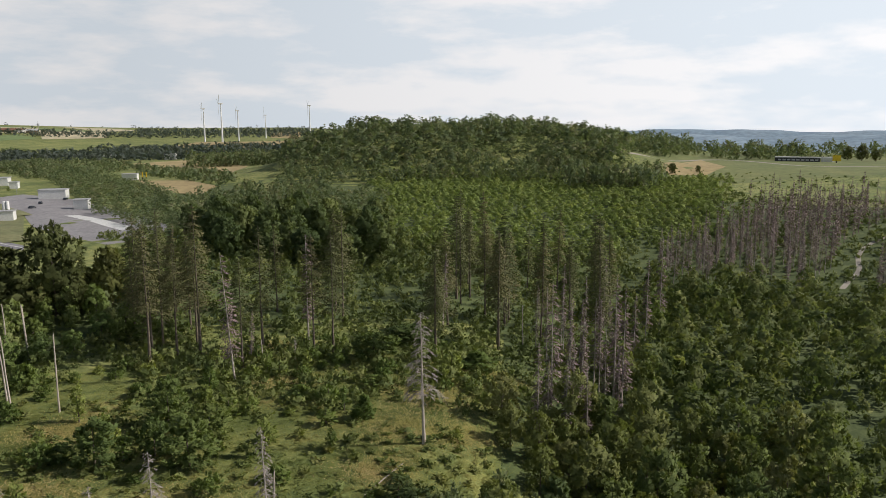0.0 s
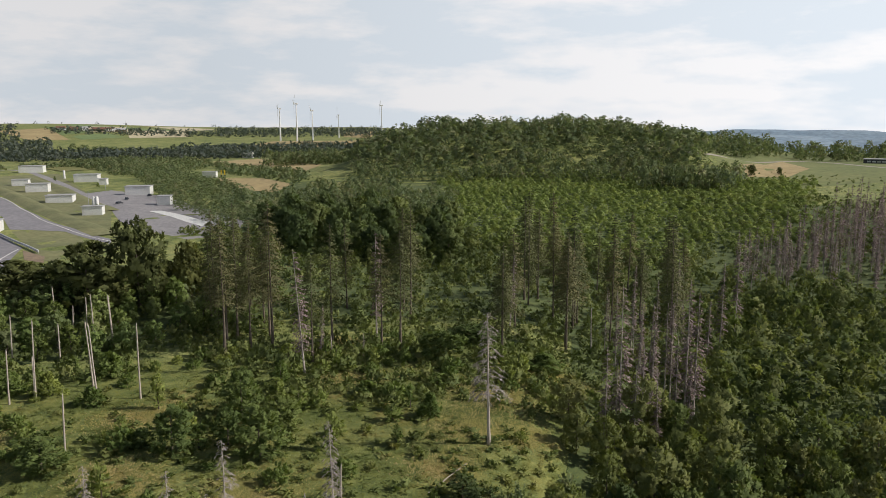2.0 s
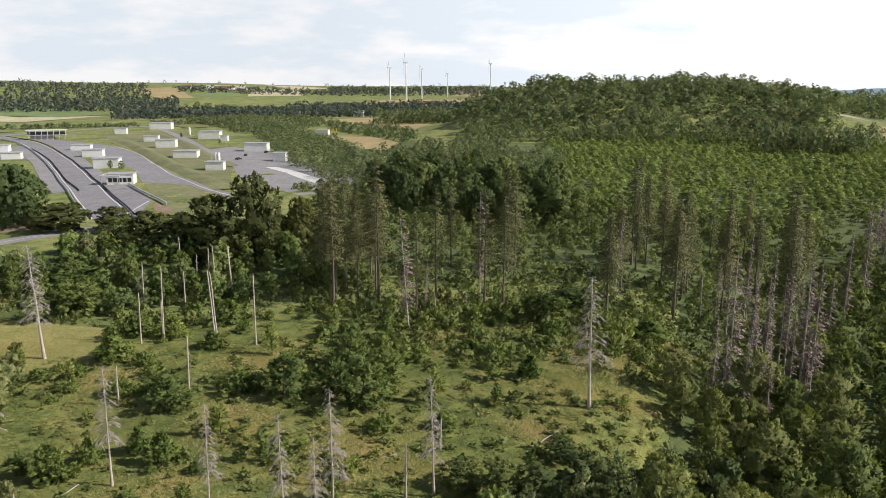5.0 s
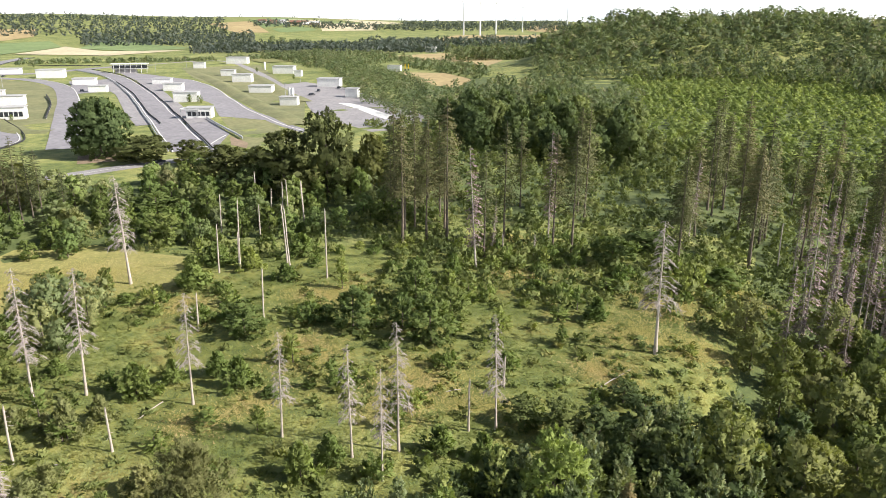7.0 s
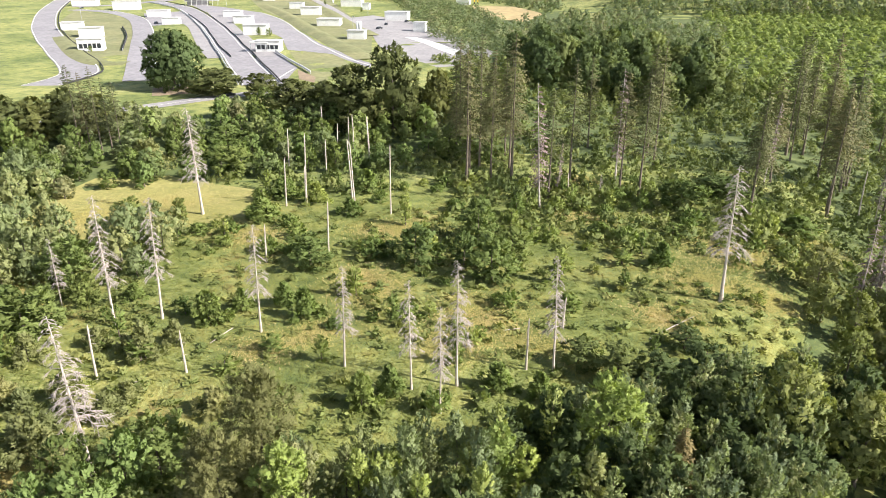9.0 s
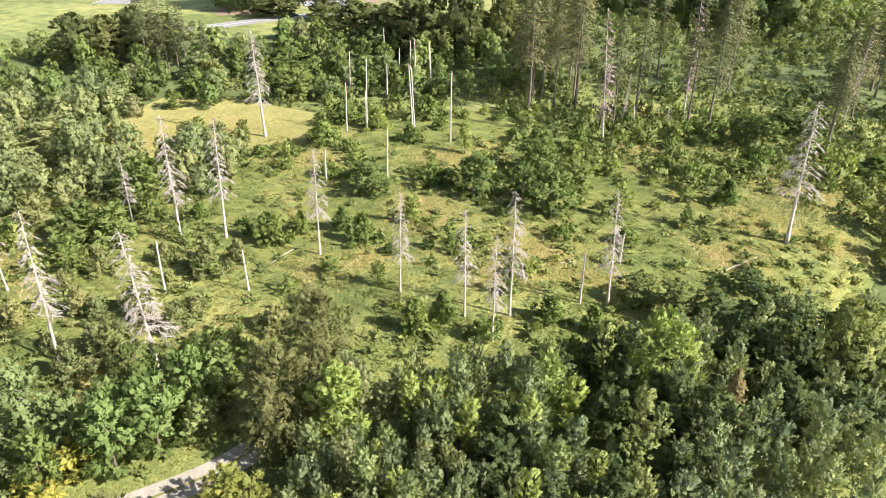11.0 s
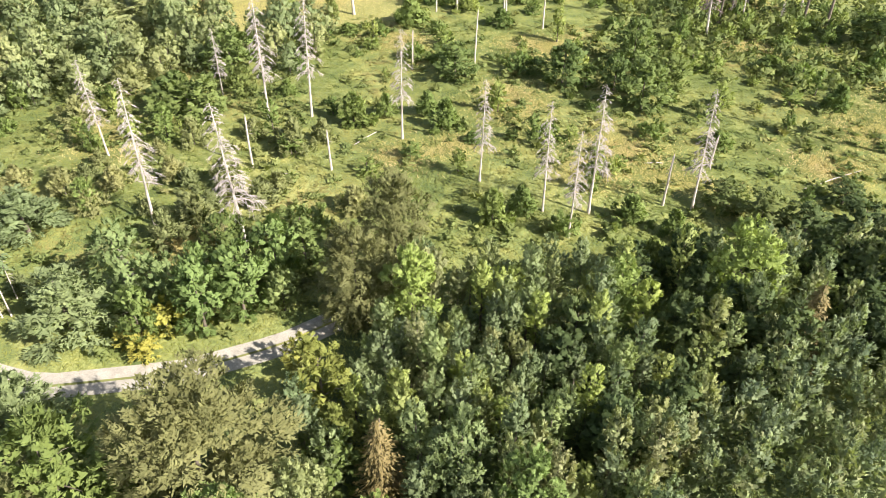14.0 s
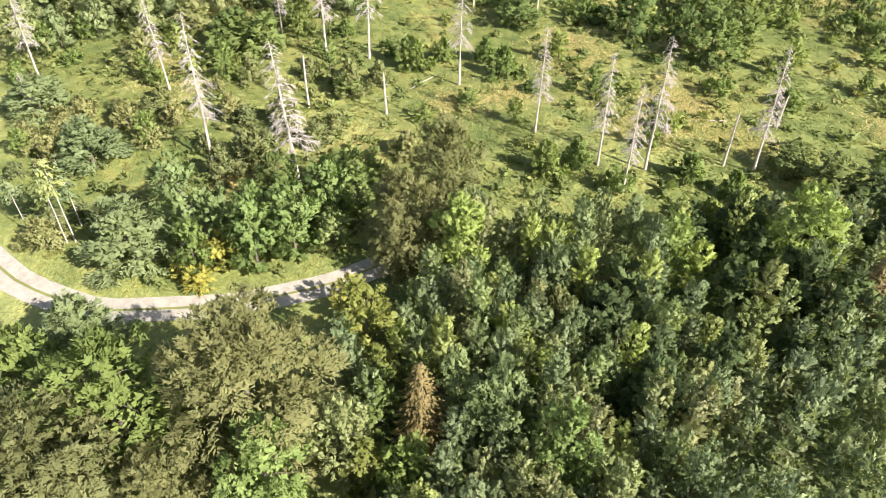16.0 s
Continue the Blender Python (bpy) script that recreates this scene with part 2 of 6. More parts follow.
HAY = plain("dry_meadow_grass", (0.22, 0.225, 0.065), (0.36, 0.325, 0.12), 0.12, 0.95, 0.6, 0.15)
# litter darker than meadow; its tone also stands in for shade between trees
FLOOR = plain("darkened_leaf_litter", (0.055, 0.085, 0.025), (0.13, 0.16, 0.05), 0.25, 0.95, 0.6, 0.1)
# the blue is haze painted into the ridges' base colour
HAZED_RIDGE = plain("haze_blue_ridge", (0.20, 0.29, 0.38), (0.30, 0.39, 0.47), 0.004, 1.0, 0.0, 0.1)


def ground_material():
    m, t, b = shader("rough_grass", 0.95)
    n1, n2, n3 = place_noise(t, 0.035, 5, 0.6), place_noise(t, 0.28, 5, 0.65), place_noise(t, 2.6, 4, 0.6)
    broad = colours(t, n1, [(0.34, (0.14, 0.18, 0.05)), (0.5, (0.23, 0.26, 0.085)), (0.66, (0.315, 0.325, 0.12))])
    tuft = colours(t, n2, [(0.34, (0.55, 0.64, 0.58)), (0.52, (0.98, 0.98, 0.95)), (0.7, (1.25, 1.15, 1.05))])
    fine = colours(t, n3, [(0.3, (0.72, 0.74, 0.68)), (0.7, (1.2, 1.18, 1.12))])
    t.links.new(blend(t, 1.0, blend(t, 1.0, broad, tuft, "MULTIPLY"), fine, "MULTIPLY"), b.inputs["Base Color"])
    bump(t, b, n3, 0.9, 0.25)
    return m


GROUND = ground_material()


# ---- mesh helpers ----
def ramp(v, a, b):
    """Smooth step from 0 at a to 1 at b."""
    u = np.clip((np.asarray(v, float) - a) / (b - a), 0, 1)
    return u * u * (3 - 2 * u)


def ground_z(x, y):
    """Height of the land: a flat clearing, a shallow valley, the circuit's plateau, a wooded knoll and far ridges."""
    x, y = np.asarray(x, float), np.asarray(y, float)
    d = np.hypot(x, y)
    a = np.degrees(np.arctan2(-x, y))
    left, right = ramp(a, 8, 22), ramp(-a, -3, 15)
    z = 6 * ramp(d, 170, 235) * left
    z -= 9 * right * ramp(d, 55, 110) * (1 - ramp(d, 240, 470))
    z += 9 * ramp(d, 220, 480) * (1 - left)
    z += 8 * ramp(d, 430, 700) * ramp(-a, 7, 15)
    z += 36 * np.exp(-((x - 14) / 155) ** 4 - ((y - 720) / 150) ** 4) + 3 * np.exp(-((x + 170) / 90) ** 2 - ((y - 640) / 130) ** 2)
    z += 12 * ramp(d, 690, 880) * ramp(-a, 4, 10) * (1 - ramp(-a, 15, 22))
    z += 46 * ramp(d, 1300, 3400) * ramp(a, 2, 12)
    z += 24 * np.exp(-((a - 48) / 9) ** 2) * ramp(d, 1300, 2500)
    z += 14 * np.exp(-((a - 33) / 7) ** 2) * ramp(d, 1500, 2600)
    z -= 75 * ramp(d, 980, 1800) * ramp(-a, -1, 8)
    z += 0.5 * np.sin(x * 0.07 + 1) * np.sin(y * 0.06) * ramp(d, 40, 90) * (1 - ramp(d, 400, 600))
    return z



def polar(a, d):
    """Plan position from a bearing (degrees, to the left of the y axis) and a distance."""
    a = np.radians(a)
    return -d * np.sin(a), d * np.cos(a)


def quick_mesh(name, v, f, mat):
    """A mesh from an array of vertices and an array of faces of equal size."""
    v, f = np.asarray(v, np.float32), np.asarray(f, np.int32)
    me = bpy.data.meshes.new(name)
    me.vertices.add(len(v))
    me.vertices.foreach_set("co", np.ascontiguousarray(v[:, :3]).ravel())
    me.loops.add(f.size)
    me.loops.foreach_set("vertex_index", f.ravel())
    me.polygons.add(len(f))
    me.polygons.foreach_set("loop_start", np.arange(0, f.size, f.shape[1], dtype=np.int32))
    if v.shape[1] == 6:
        at = me.attributes.new("custom_normal", "FLOAT_VECTOR", "POINT")
        at.data.foreach_set("vector", np.ascontiguousarray(v[:, 3:]).ravel())
    me.update(calc_edges=True)
    me.materials.append(mat)
    return me


def gather(pieces):
    """Joins (vertices, faces) pairs; vertices may carry their normals in three more columns."""
    vs, fs, n = [], [], 0
    wide = max(np.shape(v)[1] for v, f in pieces)
    for v, f in pieces:
        if v.shape[1] < wide:
            r = v * [1, 1, 0] + [1e-4, 0, 0]
            v = np.concatenate([v, r / np.linalg.norm(r, axis=1)[:, None]], 1)
        vs.append(v)
        fs.append(f + n)
        n += len(v)
    return np.concatenate(vs), np.concatenate(fs)


def part(name, data, parent, label="", at=None):
    """One mesh object under a thing or under a part; data is a bmesh with its material or a mesh."""
    ob = new(name, data)
    ob.parent = parent
    if at is not None:
        ob.matrix_basis = at
    if label:
        tagged(ob, label)
    return ob


def thing(name, m, label, category, group="", kind=""):
    ob = new(name)
    ob.empty_display_size = 0.3
    ob.matrix_basis = m
    return tagged(ob, label, category, group, kind)


def solid(name, bm, mat):
    me = bpy.data.meshes.new(name)
    bm.normal_update()
    bm.to_mesh(me)
    bm.free()
    me.materials.append(mat)
    return me


def box(name, sx, sy, sz, mat, at=(0, 0, 0), bevel=0.0):
    """A box standing on at, with bevelled edges."""
    bm = bmesh.new()
    bmesh.ops.create_cube(bm, size=1)
    for v in bm.verts:
        v.co = (v.co.x * sx + at[0], v.co.y * sy + at[1], (v.co.z + 0.5) * sz + at[2])
    if bevel:
        bmesh.ops.bevel(bm, geom=bm.edges[:], offset=bevel, segments=1, affect="EDGES")
    return solid(name, bm, mat)


def tube(points, radii, sides=6):
    """Vertices and quads of a tapered tube along points."""
    points = np.asarray(points, float)
    ang = np.arange(sides) * 2 * np.pi / sides
    way = np.gradient(points, axis=0)
    way /= np.linalg.norm(way, axis=1)[:, None] + 1e-9
    ref = np.where(np.abs(way[:, 2:3]) > 0.9, [[1.0, 0, 0]], [[0, 0, 1.0]])
    u = np.cross(way, ref)
    u /= np.linalg.norm(u, axis=1)[:, None]
    w = np.cross(way, u)
    v = points[:, None] + np.asarray(radii, float)[:, None, None] * (np.cos(ang)[None, :, None] * u[:, None] + np.sin(ang)[None, :, None] * w[:, None])
    q = []
    for i in range(len(points) - 1):
        for k in range(sides):
            j = (k + 1) % sides
            q.append((i * sides + k, i * sides + j, (i + 1) * sides + j, (i + 1) * sides + k))
    return v.reshape(-1, 3), np.array(q)


def unit(rng, n):
    v = rng.normal(size=(n, 3))
    return v / np.linalg.norm(v, axis=1)[:, None]


def sprays(rng, p, facing, size, fold=0.35, long=1.0, tumble=0.7):
    """Pointed leaf sprays at p that face about the given ways."""
    n = len(p)
    nrm = facing + tumble * unit(rng, n)
    nrm /= np.linalg.norm(nrm, axis=1)[:, None]
    u = np.cross(nrm, unit(rng, n))
    u /= np.linalg.norm(u, axis=1)[:, None] + 1e-9
    w = np.cross(nrm, u)
    s = (size * rng.uniform(0.6, 1.35, n))[:, None]
    c = s * long
    v = np.stack([p - w * s * 0.62 - u * c * 0.5, p + w * s * 0.62 - u * c * 0.5, p + u * c * 1.1 + nrm * s * fold * rng.uniform(-1, 1, (n, 1))], 1)
    soft = 0.8 * facing / (np.linalg.norm(facing, axis=1)[:, None] + 1e-6) + 0.35 * nrm
    soft /= np.linalg.norm(soft, axis=1)[:, None] + 1e-6
    return np.concatenate([v.reshape(-1, 3), np.repeat(soft, 3, 0)], 1), np.arange(3 * n).reshape(n, 3)[:, ::-1]


def crown(rng, radius, low, high, lobes, each, leaf, lean=0.0, fuzz=(0.75, 1.08), lobe=(0.28, 0.46), long=1.0, dome=False, tumble=0.4):
    """A crown of many overlapping lobes with gaps between them: coarse sprays inside, fine ones outside."""
    ps, fs, qs, gs = [], [], [], []
    tall = high - low
    for k in range(lobes):
        u = ((k + rng.uniform(0, 1)) / lobes) ** 0.9
        if dome:
            wide = radius * (1.0 - 0.85 * u ** 1.6)
        else:
            wide = radius * math.sqrt(max(0.02, 1 - ((u - 0.42) / 0.66) ** 2))
        a = k * 2.4 + rng.uniform(-0.6, 0.6)
        lr = radius * rng.uniform(*lobe)
        off = max(wide - lr * rng.uniform(0.6, 1.1), 0) * rng.uniform(0.7, 1.1)
        c = np.array([np.cos(a) * off, np.sin(a) * off, low + lr * 0.5 + u * (tall - lr * 1.25)])
        out = np.array([np.cos(a), np.sin(a), 0.5 + u])
        for n, span, at, way in ((int(each * rng.uniform(0.7, 1.3)), fuzz, ps, fs), (max(3, each // 5), (0.35, 0.72), qs, gs)):
            w = unit(rng, n)
            w = np.where((w @ out < -0.2)[:, None], -w, w)
            at.append(c + w * lr * rng.uniform(*span, (n, 1)) * [1, 1, 0.9])
            body = at[-1] - [0, 0, low + 0.4 * tall]
            body = body / (np.linalg.norm(body, axis=1)[:, None] + 1e-6)
            way.append(w * 0.7 + body * 0.45 + [0, 0, 0.2])
    fine = sprays(rng, np.concatenate(ps), np.concatenate(fs), leaf, 0.35, long, tumble)
    coarse = sprays(rng, np.concatenate(qs), np.concatenate(gs), leaf * 2.3, 0.35, 1.0, tumble)
    v, f = gather([fine, coarse])
    v[:, 0] += lean * (v[:, 2] - low)
    return v, f


def plume_crown(rng, radius, low, high, plumes, each, leaf, length, rise=0.45, spread=0.32, dome=False, core=0.35, slim=0.5, sag=0.15, deep=0.35, ragged=0.22, lobes=0, calm=0.0):
    """A crown of leafy twigs: each carries a fan of small leaves and points outwards and up, with dark hollows between them.
    With lobes the twigs sit on so many rounded boughs; calm from 0 to 1 lays the leaves flush with the crown, as they look from afar."""
    tall, mid = high - low, low + 0.42 * (high - low)
    m = lobes or plumes
    u = (np.arange(m) + rng.uniform(0, 1, m)) / m if lobes else rng.uniform(0.0, 1.0, m) ** 0.85
    wide = radius * ((1.0 - 0.9 * u ** 1.7) if dome else np.sqrt(np.clip(1 - ((u - 0.42) / 0.62) ** 2, 0.015, 1)))
    a = np.arange(m) * 2.4 + rng.uniform(-0.5, 0.5, m) if lobes else rng.uniform(0, 2 * np.pi, m)
    wide = wide * (1 + ragged * np.sin(3 * a + 5 * u + rng.uniform(0, 6)) * np.sin(2 * a - 7 * u))
    if lobes:
        size = radius * rng.uniform(0.3, 0.46, m)
        c = np.stack([np.cos(a) * np.maximum(wide - 0.8 * size, 0), np.sin(a) * np.maximum(wide - 0.8 * size, 0), low + 0.5 * size + u * (tall - 1.3 * size)], 1)
        q = rng.integers(0, m, plumes)
        way = unit(rng, plumes)
        face = c[q] - [0, 0, mid]
        face /= np.linalg.norm(face, axis=1)[:, None] + 1e-6
        way = np.where((np.sum(way * face, 1) < -0.25)[:, None], -way, way)
        tip = c[q] + way * size[q, None] * rng.uniform(0.85, 1.08, (plumes, 1))
        out = way * 0.65 + face * 0.5
    else:
        ring = np.stack([np.cos(a), np.sin(a), np.zeros(plumes)], 1)
        tip = ring * (wide * rng.uniform(0.82, 1.1, plumes))[:, None]
        tip[:, 2] = low + tall * u + rng.normal(size=plumes) * 0.03 * tall
        out = tip - [0, 0, mid]
        out[:, 2] *= 1.6 * radius / tall
    out /= np.linalg.norm(out, axis=1)[:, None] + 1e-6
    way = out * (1 - 0.8 * calm) + [0, 0, rise] + (0.35 + 0.5 * calm) * unit(rng, plumes)
    way /= np.linalg.norm(way, axis=1)[:, None]
    nrm = out * (0.75 + calm) + np.array([0, 0, 0.7 - 0.4 * calm]) + (0.3 - 0.2 * calm) * unit(rng, plumes)
    nrm -= way * np.sum(nrm * way, 1)[:, None]
    nrm /= np.linalg.norm(nrm, axis=1)[:, None] + 1e-6
    across = np.cross(way, nrm)
    L = length * rng.uniform(0.6, 1.35, plumes)
    sh = (plumes, each)
    s = rng.uniform(0, 1, sh)
    w = rng.uniform(-1, 1, sh) * np.sin(np.pi * np.clip(0.12 + 0.8 * s, 0, 1)) * spread
    p = tip[:, None] + way[:, None] * ((s - 0.8) * L[:, None])[..., None] + across[:, None] * (w * L[:, None])[..., None]
    p += nrm[:, None] * (rng.normal(size=sh) * 0.09 * L[:, None])[..., None] - np.array([0, 0, 1.0]) * (sag * L[:, None] * (s ** 2 + 1.5 * np.abs(w)))[..., None]
    d = way[:, None] + across[:, None] * (np.sign(w) * 0.7)[..., None] + 0.4 * rng.normal(size=(*sh, 3))
    d /= np.linalg.norm(d, axis=-1)[..., None]
    f = nrm[:, None] * 0.6 + out[:, None] * (0.6 + 1.2 * calm) + 0.3 * rng.normal(size=(*sh, 3))
    side = np.cross(d, f)
    side /= np.linalg.norm(side, axis=-1)[..., None] + 1e-6
    size = (leaf * rng.uniform(0.6, 1.35, sh))[..., None]
    v = np.stack([p - side * size * slim * 0.5 - d * size * 0.4, p + side * size * slim * 0.5 - d * size * 0.4, p + d * size * 0.75], 2)
    soft = 0.4 * (1 - 0.7 * calm) * nrm[:, None] + (0.6 + 0.5 * calm) * out[:, None] + 0.25 * (1 - 0.8 * calm) * np.cross(side, d)
    soft /= np.linalg.norm(soft, axis=-1)[..., None] + 1e-6
    v = np.concatenate([v.reshape(-1, 3), np.repeat(soft.reshape(-1, 3), 3, 0)], 1)
    n = plumes * each
    bits = [(v, np.arange(3 * n).reshape(n, 3))]
    k = int(plumes * core * 4)
    if k:
        q = rng.integers(0, plumes, k)
        c = (tip[q] - [0, 0, mid]) * rng.uniform(deep, 0.74, (k, 1)) + [0, 0, mid]
        bits.append(sprays(rng, c - out[q] * 0.3 * length, out[q], leaf * 1.1, 0.35, 1.0, 0.6))
    return gather(bits)


def conifer_crown(rng, radius, low, high, whorls, arms, sprig, droop=0.5, ragged=0.4, blunt=0.0):
    """Hanging sprays along whorls of drooping arms."""
    ps, fs = [], []
    for k in range(whorls):
        u = (k + rng.uniform(-0.3, 0.3)) / whorls
        z = low + (high - low) * u
        reach = radius * ((1 - u) ** 0.8 * (1 - blunt) + blunt * min(1, 4 * (1 - u)) + 0.06)
        for j in range(arms):
            a = rng.uniform(0, 2 * np.pi)
            L = reach * rng.uniform(1 - ragged, 1.1)
            n = max(2, int(L / sprig * 1.7))
            s = np.linspace(0.2, 1, n)
            p = np.stack([np.cos(a) * L * s, np.sin(a) * L * s, z - droop * L * s ** 1.4 + 0.12 * L * (s > 0.85)], 1)
            side = rng.uniform(-1, 1, n) * 0.3 * L * np.sin(np.pi * np.clip(s, 0.1, 0.95))
            p += np.stack([-np.sin(a) * side, np.cos(a) * side, -0.35 * np.abs(side)], 1) + rng.normal(size=p.shape) * sprig * 0.2
            ps.append(p)
            fs.append(np.tile([np.cos(a) * 0.4, np.sin(a) * 0.4, 0.7], (n, 1)))
    p, f = np.concatenate(ps), np.concatenate(fs)
    n = len(p)
    s = (sprig * rng.uniform(0.6, 1.3, n))[:, None]
    hang = f * [2.0, 2.0, 0] + [0, 0, -0.45] + 0.3 * unit(rng, n)
    hang /= np.linalg.norm(hang, axis=1)[:, None]
    w = np.cross(hang, unit(rng, n))
    w /= np.linalg.norm(w, axis=1)[:, None] + 1e-9
    w *= np.sign(np.sum(np.cross(hang, w) * f, 1))[:, None]
    soft = f * [1.8, 1.8, 0.7] + 0.25 * np.cross(hang, w)
    soft /= np.linalg.norm(soft, axis=1)[:, None]
    v = np.stack([p - hang * s * 0.4, p - w * s * 0.5, p + hang * s * 1.5, p + w * s * 0.5], 1)
    return np.concatenate([v.reshape(-1, 3), np.repeat(soft, 4, 0)], 1), np.arange(4 * n).reshape(n, 4)


def bole(rng, height, base, tip, bend=0.02, sides=7, steps=6, lean=0.0):
    z = np.linspace(-0.4, height, steps)
    x = np.cumsum(rng.normal(size=steps)) * bend * height * 0.4 + lean * z
    y = np.cumsum(rng.normal(size=steps)) * bend * height * 0.4
    x, y = x - x[0], y - y[0]
    r = base + (tip - base) * (np.clip(z, 0, None) / height) ** 0.8
    r[0] *= 1.25
    return np.stack([x, y, z], 1), r


def limbs(rng, points, radii, count, low, high, reach, rise, droop, thick=0.25, twigs=0):
    """Tapered limbs that leave a trunk between two shares of its height."""
    out = []
    top = len(points) - 1
    for k in range(count):
        s = rng.uniform(low, high) if count > 12 else low + (high - low) * (k + 0.5) / count
        i = min(int(s * top), top - 1)
        f = s * top - i
        p, r = points[i] * (1 - f) + points[i + 1] * f, radii[i] * (1 - f) + radii[i + 1] * f
        a = rng.uniform(0, 2 * np.pi)
        L = reach(s) * rng.uniform(0.55, 1.15)
        w = np.array([np.cos(a), np.sin(a), 0])
        line = [p, p + w * L * 0.5 + [0, 0, rise * L * 0.5], p + w * L + [0, 0, rise * L * 0.6 - droop * L]]
        tr = max(r * thick, 0.03)
        out.append(tube(line, [tr, tr * 0.7, tr * 0.25], 3))
        for q in range(twigs):
            g = rng.uniform(0.35, 0.95)
            st = line[1] * (1 - g) + line[2] * g
            b = a + rng.choice([-1, 1]) * rng.uniform(0.6, 1.3)
            tl = L * rng.uniform(0.18, 0.42)
            out.append(tube([st, st + np.array([np.cos(b), np.sin(b), -rng.uniform(0.3, 1.0)]) * tl], [tr * 0.5, tr * 0.25], 3))
    return out


def draped(name, poly, lift, mat, step=14.0):
    """A sheet over the land inside a plan polygon."""
    bm = bmesh.new()
    bm.faces.new([bm.verts.new((x, y, 0)) for x, y in poly])
    bmesh.ops.triangulate(bm, faces=bm.faces[:])
    for k in range(7):
        far = [e for e in bm.edges if e.calc_length() > step]
        if not far:
            break
        bmesh.ops.subdivide_edges(bm, edges=far, cuts=1)
        bmesh.ops.triangulate(bm, faces=bm.faces[:])
    co = np.array([v.co for v in bm.verts])
    z = ground_z(co[:, 0], co[:, 1]) + lift
    for v, h in zip(bm.verts, z):
        v.co.z = h
    bmesh.ops.recalc_face_normals(bm, faces=bm.faces[:])
    return solid(name, bm, mat)


def smooth_line(points, step=3.0):
    """Catmull-Rom line through plan points."""
    p = np.asarray(points, float)
    p = np.concatenate([[2 * p[0] - p[1]], p, [2 * p[-1] - p[-2]]])
    out = []
    for i in range(1, len(p) - 2):
        n = max(2, int(np.linalg.norm(p[i + 1] - p[i]) / step))
        t = np.linspace(0, 1, n, endpoint=False)[:, None]
        a, b, c, d = p[i - 1:i + 3]
        out.append(0.5 * (2 * b + (c - a) * t + (2 * a - 5 * b + 4 * c - d) * t ** 2 + (3 * b - a - 3 * c + d) * t ** 3))
    return np.concatenate(out + [p[-2:-1]])


def strip(points, width, lift, across=3, side=0.0, wave=0.0):
    """Vertices and quads of a ribbon over the land along a plan line."""
    p = smooth_line(points)
    w = np.gradient(p, axis=0)
    w /= np.linalg.norm(w, axis=1)[:, None]
    n = np.stack([-w[:, 1], w[:, 0]], 1)
    s = np.linspace(-0.5, 0.5, across)
    half = width * (1 + wave * np.sin(np.arange(len(p)) * 1.7)[:, None] * np.sign(s)[None])
    q = p[:, None] + n[:, None] * (s[None] * half + side)[..., None]
    z = ground_z(q[..., 0], q[..., 1]) + lift
    v = np.concatenate([q, z[..., None]], -1).reshape(-1, 3)
    f = [(i * across + k, (i + 1) * across + k, (i + 1) * across + k + 1, i * across + k + 1) for i in range(len(p) - 1) for k in range(across - 1)]
    return v, np.array(f)[:, ::-1]


def wall_along(points, height, thick, lift=0.0, side=0.0):
    """A low wall or rail that follows a plan line over the land."""
    p = smooth_line(points)
    w = np.gradient(p, axis=0)
    w /= np.linalg.norm(w, axis=1)[:, None]
    n = np.stack([-w[:, 1], w[:, 0]], 1)
    p = p + n * side
    z = ground_z(p[:, 0], p[:, 1]) + lift
    rows = []
    for s, h in ((-0.5, 0), (-0.5, height), (0.5, height), (0.5, 0)):
        rows.append(np.concatenate([p + n * s * thick, (z + h)[:, None]], 1))
    v = np.stack(rows, 1).reshape(-1, 3)
    f = [(i * 4 + k, i * 4 + k + 1, (i + 1) * 4 + k + 1, (i + 1) * 4 + k) for i in range(len(p) - 1) for k in range(3)]
    f += [(3, 2, 1, 0), tuple(len(v) - 4 + k for k in range(4))]
    return v, np.array(f)


def sector(rng, a0, a1, d0, d1, gap, ragged=1.0):
    """Plan points strewn over a sector of the land, no two nearer than gap; the edges are uneven."""
    area = math.pi * (d1 ** 2 - d0 ** 2) * abs(a1 - a0) / 360
    n = int(area / gap ** 2 * 5)
    a = rng.uniform(a0, a1, n)
    d = np.sqrt(rng.uniform(d0 ** 2, d1 ** 2, n))
    rag = ragged * min(0.10 * (d1 - d0), 12.0)
    ok = (d > d0 + rag * (0.5 + 0.5 * np.sin(a * 2.1 + d0))) & (d < d1 - rag * (0.5 + 0.5 * np.sin(a * 1.7 + d1)))
    bite = np.degrees(rag / np.maximum(d, 30))
    ok &= (a > a0 + bite * (0.5 + 0.5 * np.sin(d * 0.17))) & (a < a1 - bite * (0.5 + 0.5 * np.sin(d * 0.13 + 1)))
    a, d = a[ok], d[ok]
    n = len(a)
    x, y = polar(a, d)
    cells, keep = {}, []
    for i in range(n):
        c = (int(x[i] // gap), int(y[i] // gap))
        near = [j for u in (-1, 0, 1) for w in (-1, 0, 1) for j in cells.get((c[0] + u, c[1] + w), ())]
        if all((x[i] - x[j]) ** 2 + (y[i] - y[j]) ** 2 > gap * gap for j in near):
            cells.setdefault(c, []).append(i)
            keep.append(i)
    return np.stack([x[keep], y[keep]], 1)


def inside(p, poly):
    x, y = p[:, 0], p[:, 1]
    c = np.zeros(len(p), bool)
    q = np.asarray(poly)
    for (x0, y0), (x1, y1) in zip(q, np.roll(q, -1, 0)):
        hit = (y0 > y) != (y1 > y)
        c ^= hit & (x < (x1 - x0) * (y - y0) / (y1 - y0 + 1e-12) + x0)
    return c


